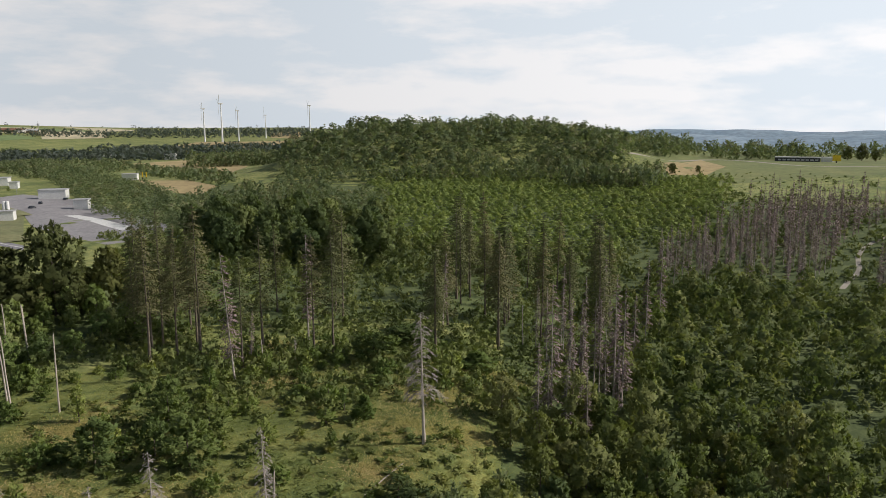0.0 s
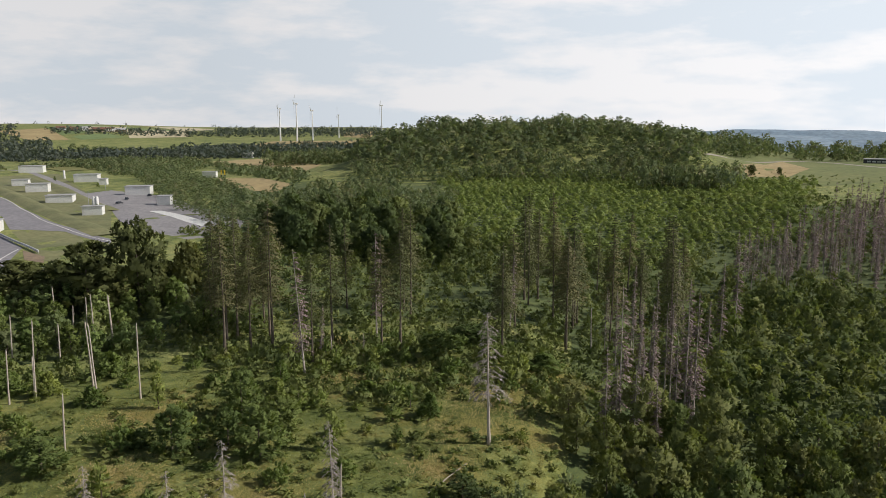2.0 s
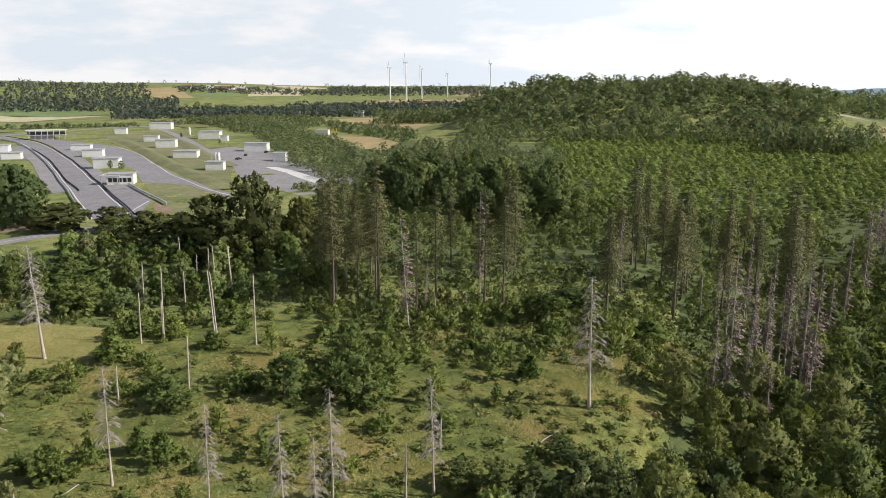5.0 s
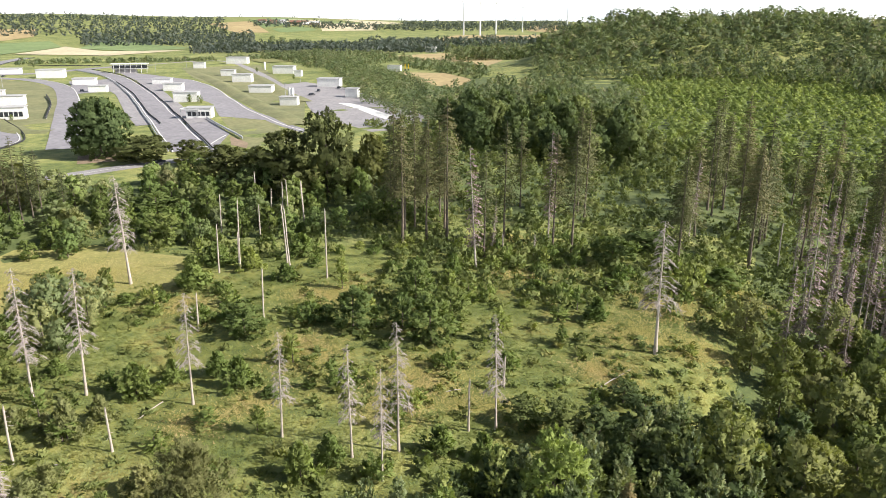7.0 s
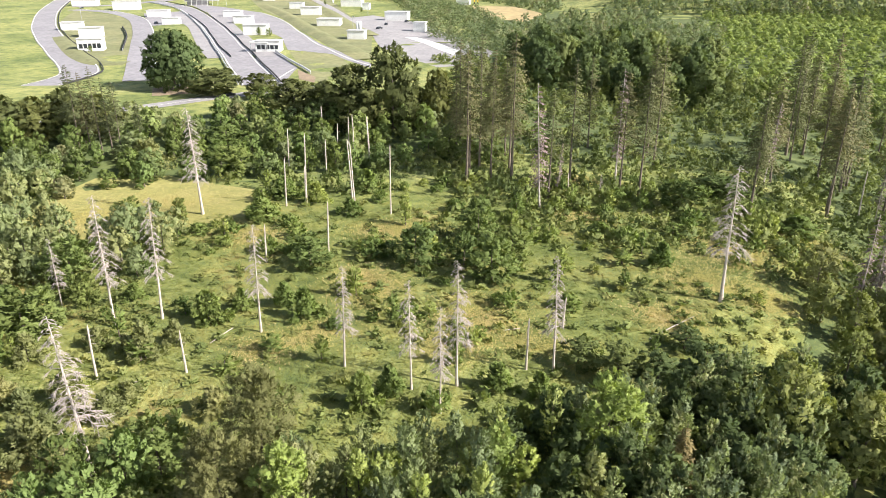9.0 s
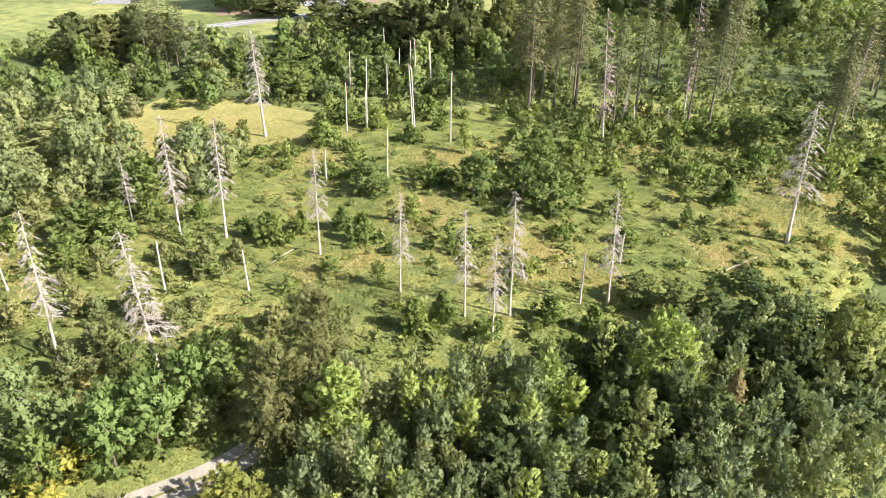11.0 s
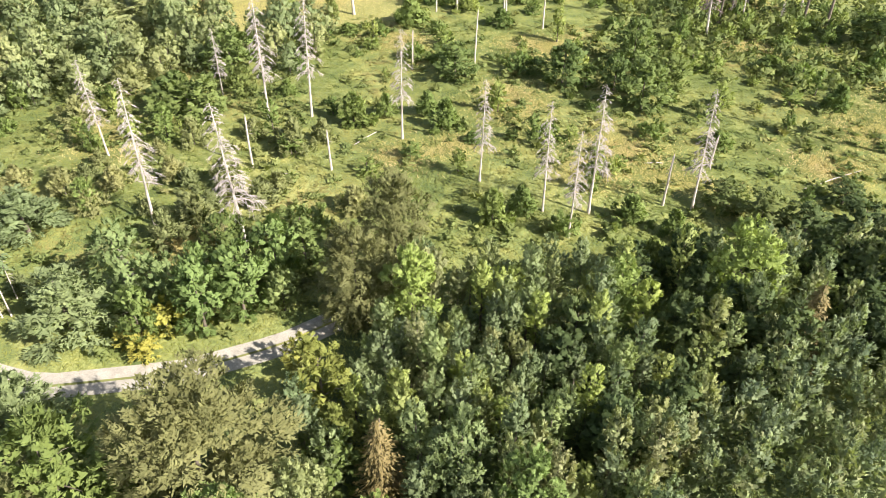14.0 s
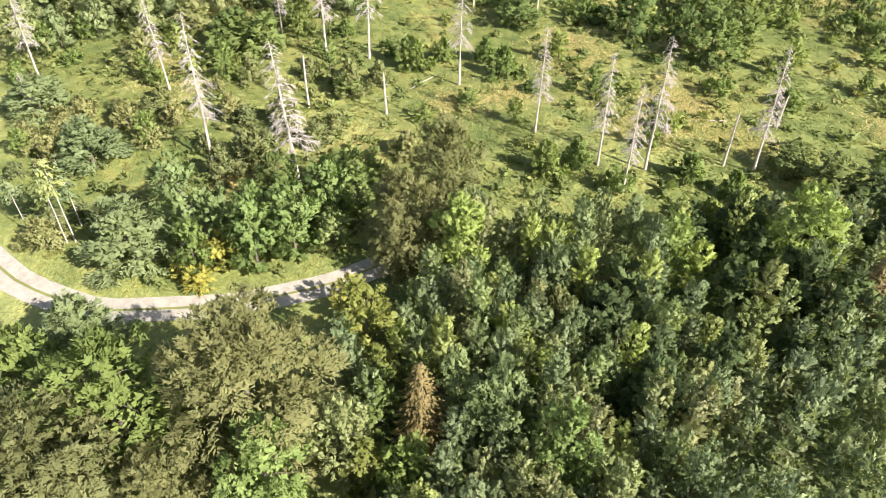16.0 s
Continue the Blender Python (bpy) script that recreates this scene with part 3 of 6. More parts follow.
def area(rng, poly, gap):
    """Plan points strewn inside a polygon, no two nearer than gap."""
    q = np.asarray(poly)
    lo, hi = q.min(0), q.max(0)
    n = int(np.prod(hi - lo) / gap ** 2 * 4)
    p = rng.uniform(lo, hi, (n, 2))
    p = p[inside(p, poly)]
    keep = []
    for v in p:
        if all((v[0] - u[0]) ** 2 + (v[1] - u[1]) ** 2 > gap * gap for u in keep):
            keep.append(v)
    return np.array(keep)


def wedge(a0, a1, d0, d1, n=14):
    """Plan outline of a sector of the land."""
    a = np.linspace(a0, a1, n)
    return [*zip(*polar(a, np.full(n, d0)))] + [*zip(*polar(a[::-1], np.full(n, d1)))]


def clear_of(p, line, gap):
    q = smooth_line(line, 2.0)
    return np.min(np.hypot(p[:, None, 0] - q[None, :, 0], p[:, None, 1] - q[None, :, 1]), axis=1) > gap


# ---- land ----
rings = np.concatenate([np.linspace(0, 260, 90), np.geomspace(264, 4900, 110)])
ang = np.radians(np.concatenate([np.arange(-45, 95, 0.75), np.arange(95, 315, 10)]))
gx, gy = -rings[:, None] * np.sin(ang)[None], rings[:, None] * np.cos(ang)[None]
gv = np.stack([gx, gy, ground_z(gx, gy)], -1).reshape(-1, 3)
na = len(ang)
ii, jj = np.meshgrid(np.arange(len(rings) - 1), np.arange(na), indexing="ij")
j2 = (jj + 1) % na
gf = np.stack([ii * na + jj, ii * na + j2, (ii + 1) * na + j2, (ii + 1) * na + jj], -1).reshape(-1, 4)
tagged(new("ground", quick_mesh("ground", gv, gf[:, ::-1], GROUND)), "rough yellow-green grassland rolling to the horizon", "ground", kind="structure")


def sheet(name, poly, lift, mat, label, category="field", step=14.0):
    tagged(new(name, draped(name, poly, lift, mat, step)), label, category, kind="structure")


def ribbon(name, line, width, lift, mat, label, category="road", wave=0.0, side=0.0):
    tagged(new(name, quick_mesh(name, *strip(line, width, lift, 3, side, wave), mat)), label, category, kind="structure")


# ---- tracks and roads ----
FOREST_TRACK = [(-77.7, 8.2), (-70.4, 8.8), (-64.6, 9.7), (-58.6, 12.0), (-54.3, 15.5), (-48.9, 21.5), (-45.8, 26.0), (-43.3, 31.2), (-41.7, 36.0)]
ribbon("forest_track", FOREST_TRACK, 3.3, 0.05, GRAVEL, "pale gravel forest track with wheel ruts", "track", 0.06)
ribbon("track_verge", FOREST_TRACK, 0.3, 0.08, MEADOW, "grassy strip down the middle of the track", "grass strip", 0.6)
VALLEY_TRACK = [(229.5, 336.2), (186.9, 306.6), (171.3, 289.7), (159.1, 268.1), (148.2, 255.9), (136.1, 241.0)]
ribbon("valley_track", VALLEY_TRACK, 1.9, 0.06, GRAVEL, "winding pale dirt track in the valley", "track", 0.08)
LANE = [(-184.4, 120.4), (-181.3, 141.8), (-175.8, 161.1), (-170.4, 179.2), (-158.1, 198.1), (-144.1, 211.3)]
ribbon("lane", LANE, 8.0, 0.06, TARMAC, "grey tarmac lane beside the wood", "road")
ribbon("lane_line", LANE, 0.3, 0.10, WHITE_LINE, "white painted centre line", "road marking")

# ---- the circuit ----
LOOP = [(-794.5, 685.1), (-702.9, 563.6), (-563.5, 429.7), (-446.6, 332.9), (-365.7, 274.7), (-314.0, 240.9), (-259.8, 205.2), (-245.6, 189.3), (-238.6, 171.4)]
ribbon("circuit_loop", LOOP, 15, 0.06, ASPHALT, "grey asphalt bend of the circuit", "race track")
UPPER = [(-570.9, 456.0), (-551.3, 479.5), (-555.7, 528.3), (-560.0, 583.5), (-548.0, 619.2)]
ribbon("upper_straight", UPPER, 15, 0.10, ASPHALT, "grey asphalt upper straight", "race track")
INNER = [(-536.3, 428.7), (-488.3, 423.7), (-424.8, 389.1), (-355.6, 330.2), (-284.0, 261.5), (-212.6, 192.3)]
ribbon("inner_road", INNER, 12, 0.14, ASPHALT, "grey asphalt inner road", "race track")
STRAIGHT = [(-547.7, 530.8), (-458.7, 475.2), (-343.2, 374.3), (-248.5, 283.7), (-170.0, 207.1)]
ribbon("main_straight", STRAIGHT, 13, 0.20, ASPHALT, "grey asphalt main straight", "race track")
PITS = [(-420.2, 428.8), (-345.5, 363.6), (-273.1, 293.7), (-230.7, 254.7)]
ribbon("pit_lane", PITS, 10, 0.16, TARMAC, "paler tarmac pit lane", "race track")
SIDE = [(-411.9, 455.9), (-308.7, 355.3), (-249.2, 298.0), (-214.1, 267.6)]
ribbon("side_lane", SIDE, 10, 0.17, TARMAC, "tarmac lane beside the halls", "road")
sheet("paddock", [(-509.1, 529.7), (-450.4, 507.5), (-378.5, 471.2), (-324.9, 426.9), (-255.7, 354.8), (-209.0, 308.9), (-160.1, 269.7), (-153.4, 257.0), (-191.8, 287.6), (-217.2, 287.6), (-252.3, 330.1), (-297.9, 368.3), (-346.6, 399.9), (-428.3, 462.7)], 0.06, ASPHALT, "wide grey asphalt paddock", "paddock", 20)
sheet("link_apron", [(-169.6, 205.1), (-203.3, 241.8), (-228.9, 282.2), (-218.0, 280.9), (-179.6, 243.5), (-160.8, 207.9)], 0.08, ASPHALT, "grey asphalt apron with white lines", "paddock", 20)
sheet("west_apron", [(-373.5, 352.2), (-454.7, 425.1), (-444.0, 456.0), (-352.5, 379.4), (-291.3, 317.4), (-313.3, 329.4), (-364.8, 373.2)], 0.07, ASPHALT, "grey asphalt apron by the halls", "paddock", 20)
sheet("test_pad", [(-290.5, 451.6), (-285.4, 484.2), (-236.5, 452.6), (-176.6, 388.4), (-128.7, 330.8), (-114.2, 285.7), (-128.9, 269.6), (-155.2, 291.6), (-186.3, 321.3), (-217.0, 367.2), (-262.8, 416.3)], 0.06, TARMAC, "broad tarmac skid pad", "paddock", 20)
sheet("white_patch", [(-194.4, 364.0), (-188.2, 366.4), (-141.9, 322.4), (-139.7, 308.2)], 0.10, WHITE_LINE, "smooth white skid surface", "skid surface", 20)
UPPER_ROAD = [(-555.9, 628.2), (-548.7, 704.4), (-504.6, 697.5), (-383.6, 567.0), (-287.3, 452.5)]
ribbon("upper_road", UPPER_ROAD, 7, 0.08, TARMAC, "grey service road above the halls", "road")
sheet("sand_corner", [(-175.6, 238.0), (-159.9, 227.5), (-153.8, 217.8), (-162.9, 221.0)], 0.08, DIRT, "bare brown sand in a corner", "soil", 20)
sheet("tree_soil", [(-197.9, 184.0), (-193.7, 199.1), (-179.1, 186.0), (-188.3, 174.1)], 0.05, DIRT, "bare brown earth under a tree", "soil", 20)
sheet("island_lawn", [(-485.1, 380.3), (-524.9, 420.5), (-470.3, 407.7), (-417.3, 377.6), (-368.6, 337.6), (-268.3, 242.8), (-258.6, 230.6), (-274.8, 225.6), (-320.3, 252.1), (-388.0, 299.3), (-441.4, 339.4)], 0.03, LAWN, "mown yellow-green lawn inside the bend", "lawn", 20)
sheet("terrace_lawn", [(-488.0, 594.0), (-440.3, 656.9), (-219.5, 371.5), (-166.9, 280.3), (-208.2, 312.7), (-258.5, 362.0), (-329.1, 435.1), (-392.7, 490.6)], 0.03, LAWN, "mown grass bank below the white halls", "lawn", 20)
sheet("triangle_lawn", [(-213.0, 282.8), (-202.2, 289.1), (-184.7, 283.8), (-143.1, 232.4), (-154.7, 220.0)], 0.03, LAWN, "mown triangle of lawn", "lawn", 20)
for name, line, off in (("straight_edge_line", STRAIGHT, 5.9), ("straight_edge_line", STRAIGHT, -5.9), ("inner_edge_line", INNER, 5.5), ("loop_edge_line", LOOP, 6.9), ("loop_edge_line", LOOP, -6.9)):
    ribbon(name, line, 0.45, 0.26, WHITE_LINE, "white painted edge line of the track", "road marking", side=off)
ribbon("paddock_line", [(-378.5, 471.2), (-322.2, 423.3), (-251.8, 349.2), (-204.7, 302.4), (-156.7, 263.0)], 0.5, 0.14, WHITE_LINE, "white painted edge line of the paddock", "road marking")
ribbon("apron_line", [(-168.3, 213.0), (-178.9, 240.3)], 0.5, 0.14, WHITE_LINE, "white painted line on the apron", "road marking")


def barrier(line, height, thick, mat, label, every=6.0, side=0.0):
    ob = thing("guard_rail", Matrix(), label, "guard rail", "circuit barriers")
    part("rail", quick_mesh("rail", *wall_along(line, height * 0.6, thick, height * 0.4, side), mat), ob)
    p = smooth_line(line, every)
    w = np.gradient(p, axis=0)
    w /= np.linalg.norm(w, axis=1)[:, None]
    p = p + np.stack([-w[:, 1], w[:, 0]], 1) * side
    me = box("post", 0.18, 0.18, height, STEEL)
    for x, y in p[:70]:
        part("post", me, ob, at=pose(x, y, float(ground_z(x, y))))


barrier(STRAIGHT, 0.8, 0.3, RUBBER, "dark tyre-faced guard rail along the straight", side=7.6)
barrier(STRAIGHT, 1.0, 0.3, STEEL, "steel guard rail between straight and lane", side=-7.4)
barrier(PITS, 0.8, 0.3, RUBBER, "dark guard rail along the pit lane", side=5.4)
barrier(LOOP, 0.8, 0.3, RUBBER, "dark tyre-faced guard rail round the bend", side=8.8)
barrier([(-378.1, 335.2), (-335.6, 299.5), (-290.1, 255.0)], 1.3, 0.6, RUBBER, "short dark barrier on the lawn")
barrier([(-653.6, 563.3), (-613.4, 569.3), (-579.3, 584.3)], 1.2, 0.4, RUBBER, "dark barrier behind the upper straight")
barrier([(-216.7, 277.5), (-193.9, 258.0), (-166.1, 232.8)], 1.2, 0.5, STEEL, "steel barrier beside the apron")


def bank(line, height, width):
    """A grassed embankment along a plan line."""
    p = smooth_line(line)
    w = np.gradient(p, axis=0)
    w /= np.linalg.norm(w, axis=1)[:, None]
    n = np.stack([-w[:, 1], w[:, 0]], 1)
    taper = np.sin(np.linspace(0.1, math.pi - 0.1, len(p))) ** 0.5
    rows = []
    for s, h in ((-0.5, -0.2), (-0.12, 1.0), (0.12, 1.0), (0.5, -0.2)):
        q = p + n * s * width
        rows.append(np.concatenate([q, (ground_z(q[:, 0], q[:, 1]) + h * height * taper)[:, None]], 1))
    v = np.stack(rows, 1).reshape(-1, 3)
    f = np.array([(i * 4 + k, i * 4 + k + 1, (i + 1) * 4 + k + 1, (i + 1) * 4 + k) for i in range(len(p) - 1) for k in range(3)])
    tagged(new("grass_bank", quick_mesh("grass_bank", v, f, LAWN)), "mown grass embankment between the terraces of halls", "embankment", kind="structure")


bank([(-436.2, 545.7), (-350.5, 463.8), (-274.4, 384.6), (-219.9, 330.6), (-169.3, 281.5)], 1.5, 14)
bank([(-459.2, 626.5), (-353.5, 519.6), (-269.4, 421.3), (-215.8, 362.6)], 1.4, 14)
bank([(-369.6, 284.6), (-317.5, 249.2), (-268.9, 220.5), (-252.8, 223.5)], 1.1, 12)

# ---- halls ----
def hall(x, y, long, deep, tall, turn, label, glazed=False):
    """A flat-roofed white hall: walls, overhanging roof, door, windows."""
    ob = thing("hall", pose(x, y, float(ground_z(x, y)), 0, 0, turn), label, "hall", "white halls at the circuit")
    part("wall", box("wall", long, deep, tall + 1.0, WHITE_WALL, (0, 0, -1.0), 0.05), ob)
    part("roof", box("roof", long + 0.8, deep + 0.8, 0.35, ROOF, (0, 0, tall + 0.003), 0.05), ob, "grey flat roof")
    part("door", box("door", 0.12, 1.8, 2.6, DARK_GLASS, (-long / 2 - 0.03, -deep * 0.22, 0.0)), ob, "dark glazed door")
    part("window", box("window", 0.12, deep / 4, 1.4, DARK_GLASS, (-long / 2 - 0.03, deep * 0.2, tall * 0.4)), ob)
    if glazed:
        for k in range(5):
            part("window", box("window", long / 7, 0.12, tall * 0.4, DARK_GLASS, ((k - 2) * long / 5.6, -deep / 2 - 0.03, tall * 0.25)), ob, "dark window band")
    return ob


HALLS = [(-570.1, 469.9, 22.6, 5.2), (-499.1, 450.5, 21.6, 7.5), (-422.9, 409.6, 16.2, 5.1), (-370.7, 369.1, 11.9, 4.6), (-397.0, 314.8, 13.0, 5.2), (-358.1, 295.3, 13.1, 5.8), (-306.2, 251.3, 12.4, 6.5), (-375.5, 435.0, 14.2, 4.4), (-332.3, 395.0, 13.2, 5.4), (-277.5, 339.8, 14.5, 6.2), (-223.8, 282.3, 12.6, 5.5), (-467.9, 596.2, 11.7, 6.3), (-379.5, 520.1, 12.5, 5.5), (-331.0, 470.7, 15.4, 6.6), (-272.0, 406.5, 16.1, 4.9), (-216.6, 349.8, 10.5, 5.2), (-481.1, 677.9, 23.8, 7.6), (-351.8, 563.1, 20.0, 7.1), (-321.2, 535.2, 6.5, 5.4), (-248.9, 456.0, 17.2, 6.4), (-200.5, 395.0, 8.1, 5.9), (-265.0, 606.7, 13.0, 6.2)]
for k, (x, y, wide, tall) in enumerate(HALLS):
    turn = math.degrees(math.atan2(-x, y)) - 14
    hall(x, y, wide * 0.92, max(6.0, wide * 0.55), tall * 0.86, turn, "white flat-roofed hall with a grey roof" if k not in (6, 10) else "white two-storey hall with dark window bands", k in (6, 10))
for x, y, wide, tall in [(-392.1, 1035.7, 15.9, 8.8), (-489.4, 1062.4, 24.1, 6.6)]:
    hall(x, y, wide, 9.0, tall, math.degrees(math.atan2(-x, y)) - 14, "white farm hall beside pale fields")


def stand():
    """The viewing pavilion: a slab roof and deck on slanting struts, with a glazed storey."""
    x, y, wide, tall = [(-480.7, 517.8, 29.5, 8.6)][0]
    ob = thing("pavilion", pose(x, y, float(ground_z(x, y)), 0, 0, math.degrees(math.atan2(-x, y)) - 6), "white steel viewing pavilion with glazed upper storey", "pavilion")
    part("deck", box("deck", wide, 10, 0.5, STEEL, (0, 0, tall * 0.42)), ob)
    part("roof", box("roof", wide * 1.05, 11, 0.5, WHITE_WALL, (0, 0, tall * 0.9)), ob, "thin white roof slab")
    for k in range(6):
        part("window", box("window", wide / 6.6, 8.5, tall * 0.3, DARK_GLASS, ((k - 2.5) * wide / 6.2, 0, tall * 0.42 + 0.6)), ob, "dark window bay")
    for k in range(7):
        part("strut", quick_mesh("strut", *tube([((k - 3) * wide / 6.5, -4.5, -0.2), ((k - 3) * wide / 6.5 + 1.2, -4.8, tall * 0.9)], [0.22, 0.18], 5), WHITE_WALL), ob)
    part("ground_storey", box("ground_storey", wide * 0.6, 7, tall * 0.4, TARMAC, (-wide * 0.12, 0.5, 0)), ob)


stand()


def canopy():
    x, y, wide, tall = [(-227.2, 280.5, 8.7, 4.2)][0]
    ob = thing("canopy", pose(x, y, float(ground_z(x, y)), 0, 0, 20), "flat white canopy on slim posts beside a hall", "canopy")
    part("roof", box("roof", wide, 8, 0.4, WHITE_WALL, (0, 0, 4.2)), ob)
    for i in (-1, 1):
        for j in (-1, 1):
            part("post", box("post", 0.25, 0.25, 4.2, STEEL, (i * wide * 0.45, j * 3.5, 0)), ob)


canopy()


def car(x, y, turn, paint, label):
    ob = thing("car", pose(x, y, float(ground_z(x, y)) + 0.15, 0, 0, turn), label, "car", "parked cars")
    bm = bmesh.new()
    prof = [(-2.2, 0.35), (-2.2, 0.8), (-1.7, 0.95), (-1.1, 1.42), (0.6, 1.45), (1.2, 0.98), (2.1, 0.82), (2.2, 0.35)]
    a = [bm.verts.new((u, -0.85, w)) for u, w in prof]
    b = [bm.verts.new((u, 0.85, w)) for u, w in prof]
    bm.faces.new(a)
    bm.faces.new(b[::-1])
    for k in range(len(prof)):
        j = (k + 1) % len(prof)
        bm.faces.new((a[j], a[k], b[k], b[j]))
    bmesh.ops.recalc_face_normals(bm, faces=bm.faces[:])
    bmesh.ops.bevel(bm, geom=bm.edges[:], offset=0.08, segments=1, affect="EDGES")
    part("body", solid("body", bm, paint), ob)
    part("windows", box("windows", 1.7, 1.74, 0.34, DARK_GLASS, (-0.2, 0, 0.98)), ob, "dark car glass")
    for i in (-1.35, 1.35):
        for j in (-0.8, 0.8):
            part("wheel", quick_mesh("wheel", *tube([(i, j - 0.12, 0.32), (i, j + 0.12, 0.32)], [0.33, 0.33], 10), RUBBER), ob)


for x, y in [(-381.1, 365.7), (-228.3, 394.7), (-238.4, 421.2), (-235.6, 444.2), (-539.9, 440.2), (-165.5, 185.5)]:
    car(x, y, 100 + 30 * math.sin(x), CAR_PAINT, "dark parked car on the tarmac")

for x, y in [(-226.5, 366.7), (-224.9, 367.1), (-394.9, 598.0)]:
    ob = thing("white_tank", pose(x, y, float(ground_z(x, y))), "upright white tank beside a hall", "tank", "white tanks")
    part("body", quick_mesh("body", *tube([(0, 0, 0), (0, 0, 7), (0, 0, 7.4)], [0.9, 0.9, 0.3], 10), WHITE_WALL), ob)


def light_mast(x, y, tall):
    ob = thing("light_mast", pose(x, y, float(ground_z(x, y))), "slim grey lamp mast at the circuit", "lamp mast", "lamp masts")
    part("pole", quick_mesh("pole", *tube([(0, 0, 0), (0, 0, tall)], [0.14, 0.08], 6), STEEL), ob)
    part("lamp_head", box("lamp_head", 1.2, 0.35, 0.2, STEEL, (0.5, 0, tall)), ob)


for x, y in [(-288.7, 483.1), (-233.6, 373.2), (-440.9, 357.8), (-483.0, 595.5), (-456.1, 521.2)]:
    light_mast(x, y, 9)

# advertising pylons with plain yellow panels, no lettering
for x, y, tall in [(-260.3, 620.2, 5.9), (-256.7, 619.5, 5.9)] + [(368.5, 673.0, 7.3)]:
    ob = thing("sign_pylon", pose(x, y, float(ground_z(x, y)), 0, 0, math.degrees(math.atan2(-x, y))), "dark pylon with a plain yellow sign panel", "sign", "sign pylons")
    part("pylon", box("pylon", 1.1, 0.5, tall, CAR_PAINT), ob)
    part("panel", box("panel", 0.9 if x < 0 else 7.0, 0.6, tall * 0.75, YELLOW_PAINT, (0, 0, tall * 0.25)), ob, "plain yellow panel")


def roadside_hall():
    x, y, wide, tall = [(354.2, 707.0, 49.8, 4.9)][0]
    ob = thing("roadside_building", pose(x, y, float(ground_z(x, y)), 0, 0, math.degrees(math.atan2(-x, y)) - 4), "long low dark building with a flat roof", "building")
    part("wall", box("wall", wide * 0.8, 14, tall * 0.75, CAR_PAINT, (-wide * 0.1, 0, 0)), ob)
    part("roof", box("roof", wide * 0.82, 15, 0.7, ROOF, (-wide * 0.1, 0, tall * 0.75)), ob)
    part("annex", box("annex", wide * 0.2, 12, tall * 0.95, WHITE_WALL, (wide * 0.42, 0, 0)), ob, "pale annex")
    for k in range(9):
        part("window", box("window", wide * 0.06, 0.2, tall * 0.3, STEEL, ((k - 5) * wide * 0.082, -7.05, tall * 0.2)), ob)


roadside_hall()


# ---- far village ----
def house(a, d, long, deep, tall, turn, wall, roof, label):
    """A gabled house far off: wall, pitched roof, windows."""
    x, y = (float(v) for v in polar(a, d))
    ob = thing("house", pose(x, y, float(ground_z(x, y)), 0, 0, turn), label, "house", "far village")
    part("wall", box("wall", long, deep, tall + 1.0, wall, (0, 0, -1.0)), ob)
    bm = bmesh.new()
    ends = [[bm.verts.new((i * (long / 2 + 0.4), j * (deep / 2 + 0.5), tall - 0.1)) for j in (-1, 1)] + [bm.verts.new((i * (long / 2 + 0.4), 0, tall + deep * 0.4))] for i in (-1, 1)]
    for f in ((0, 1, 2),):
        bm.faces.new([ends[0][k] for k in f])
        bm.faces.new([ends[1][k] for k in f[::-1]])
    for i, j in ((0, 1), (1, 2), (2, 0)):
        bm.faces.new((ends[0][i], ends[1][i], ends[1][j], ends[0][j]))
    bmesh.ops.recalc_face_normals(bm, faces=bm.faces[:])
    part("roof", solid("roof", bm, roof), ob, "pitched roof")
    for k in range(4):
        part("window", box("window", long * 0.1, 0.12, tall * 0.25, DARK_GLASS, ((k - 1.5) * long * 0.22, -deep / 2 - 0.03, tall * 0.4)), ob)


for k, (a, d, long) in enumerate([(29.6, 2330, 30), (30.3, 2360, 22), (31.0, 2345, 34), (31.9, 2370, 24), (32.6, 2350, 20), (33.4, 2365, 26)]):
    house(a, d, long, 13, 7, a + 25 * math.sin(k * 2.1), WHITE_WALL if k % 2 else DIRT, TILE_ROOF if k % 3 else ROOF, "far gabled house among trees on the crest")
mx, my = (float(v) for v in polar(29.2, 2400))
mast = thing("radio_mast", pose(mx, my, float(ground_z(mx, my))), "thin grey radio mast on the far crest", "mast")
part("pole", quick_mesh("pole", *tube([(0, 0, -1), (0, 0, 32)], [0.9, 0.4], 5), STEEL), mast)
part("platform", box("platform", 3.0, 3.0, 1.2, STEEL, (0, 0, 22)), mast)

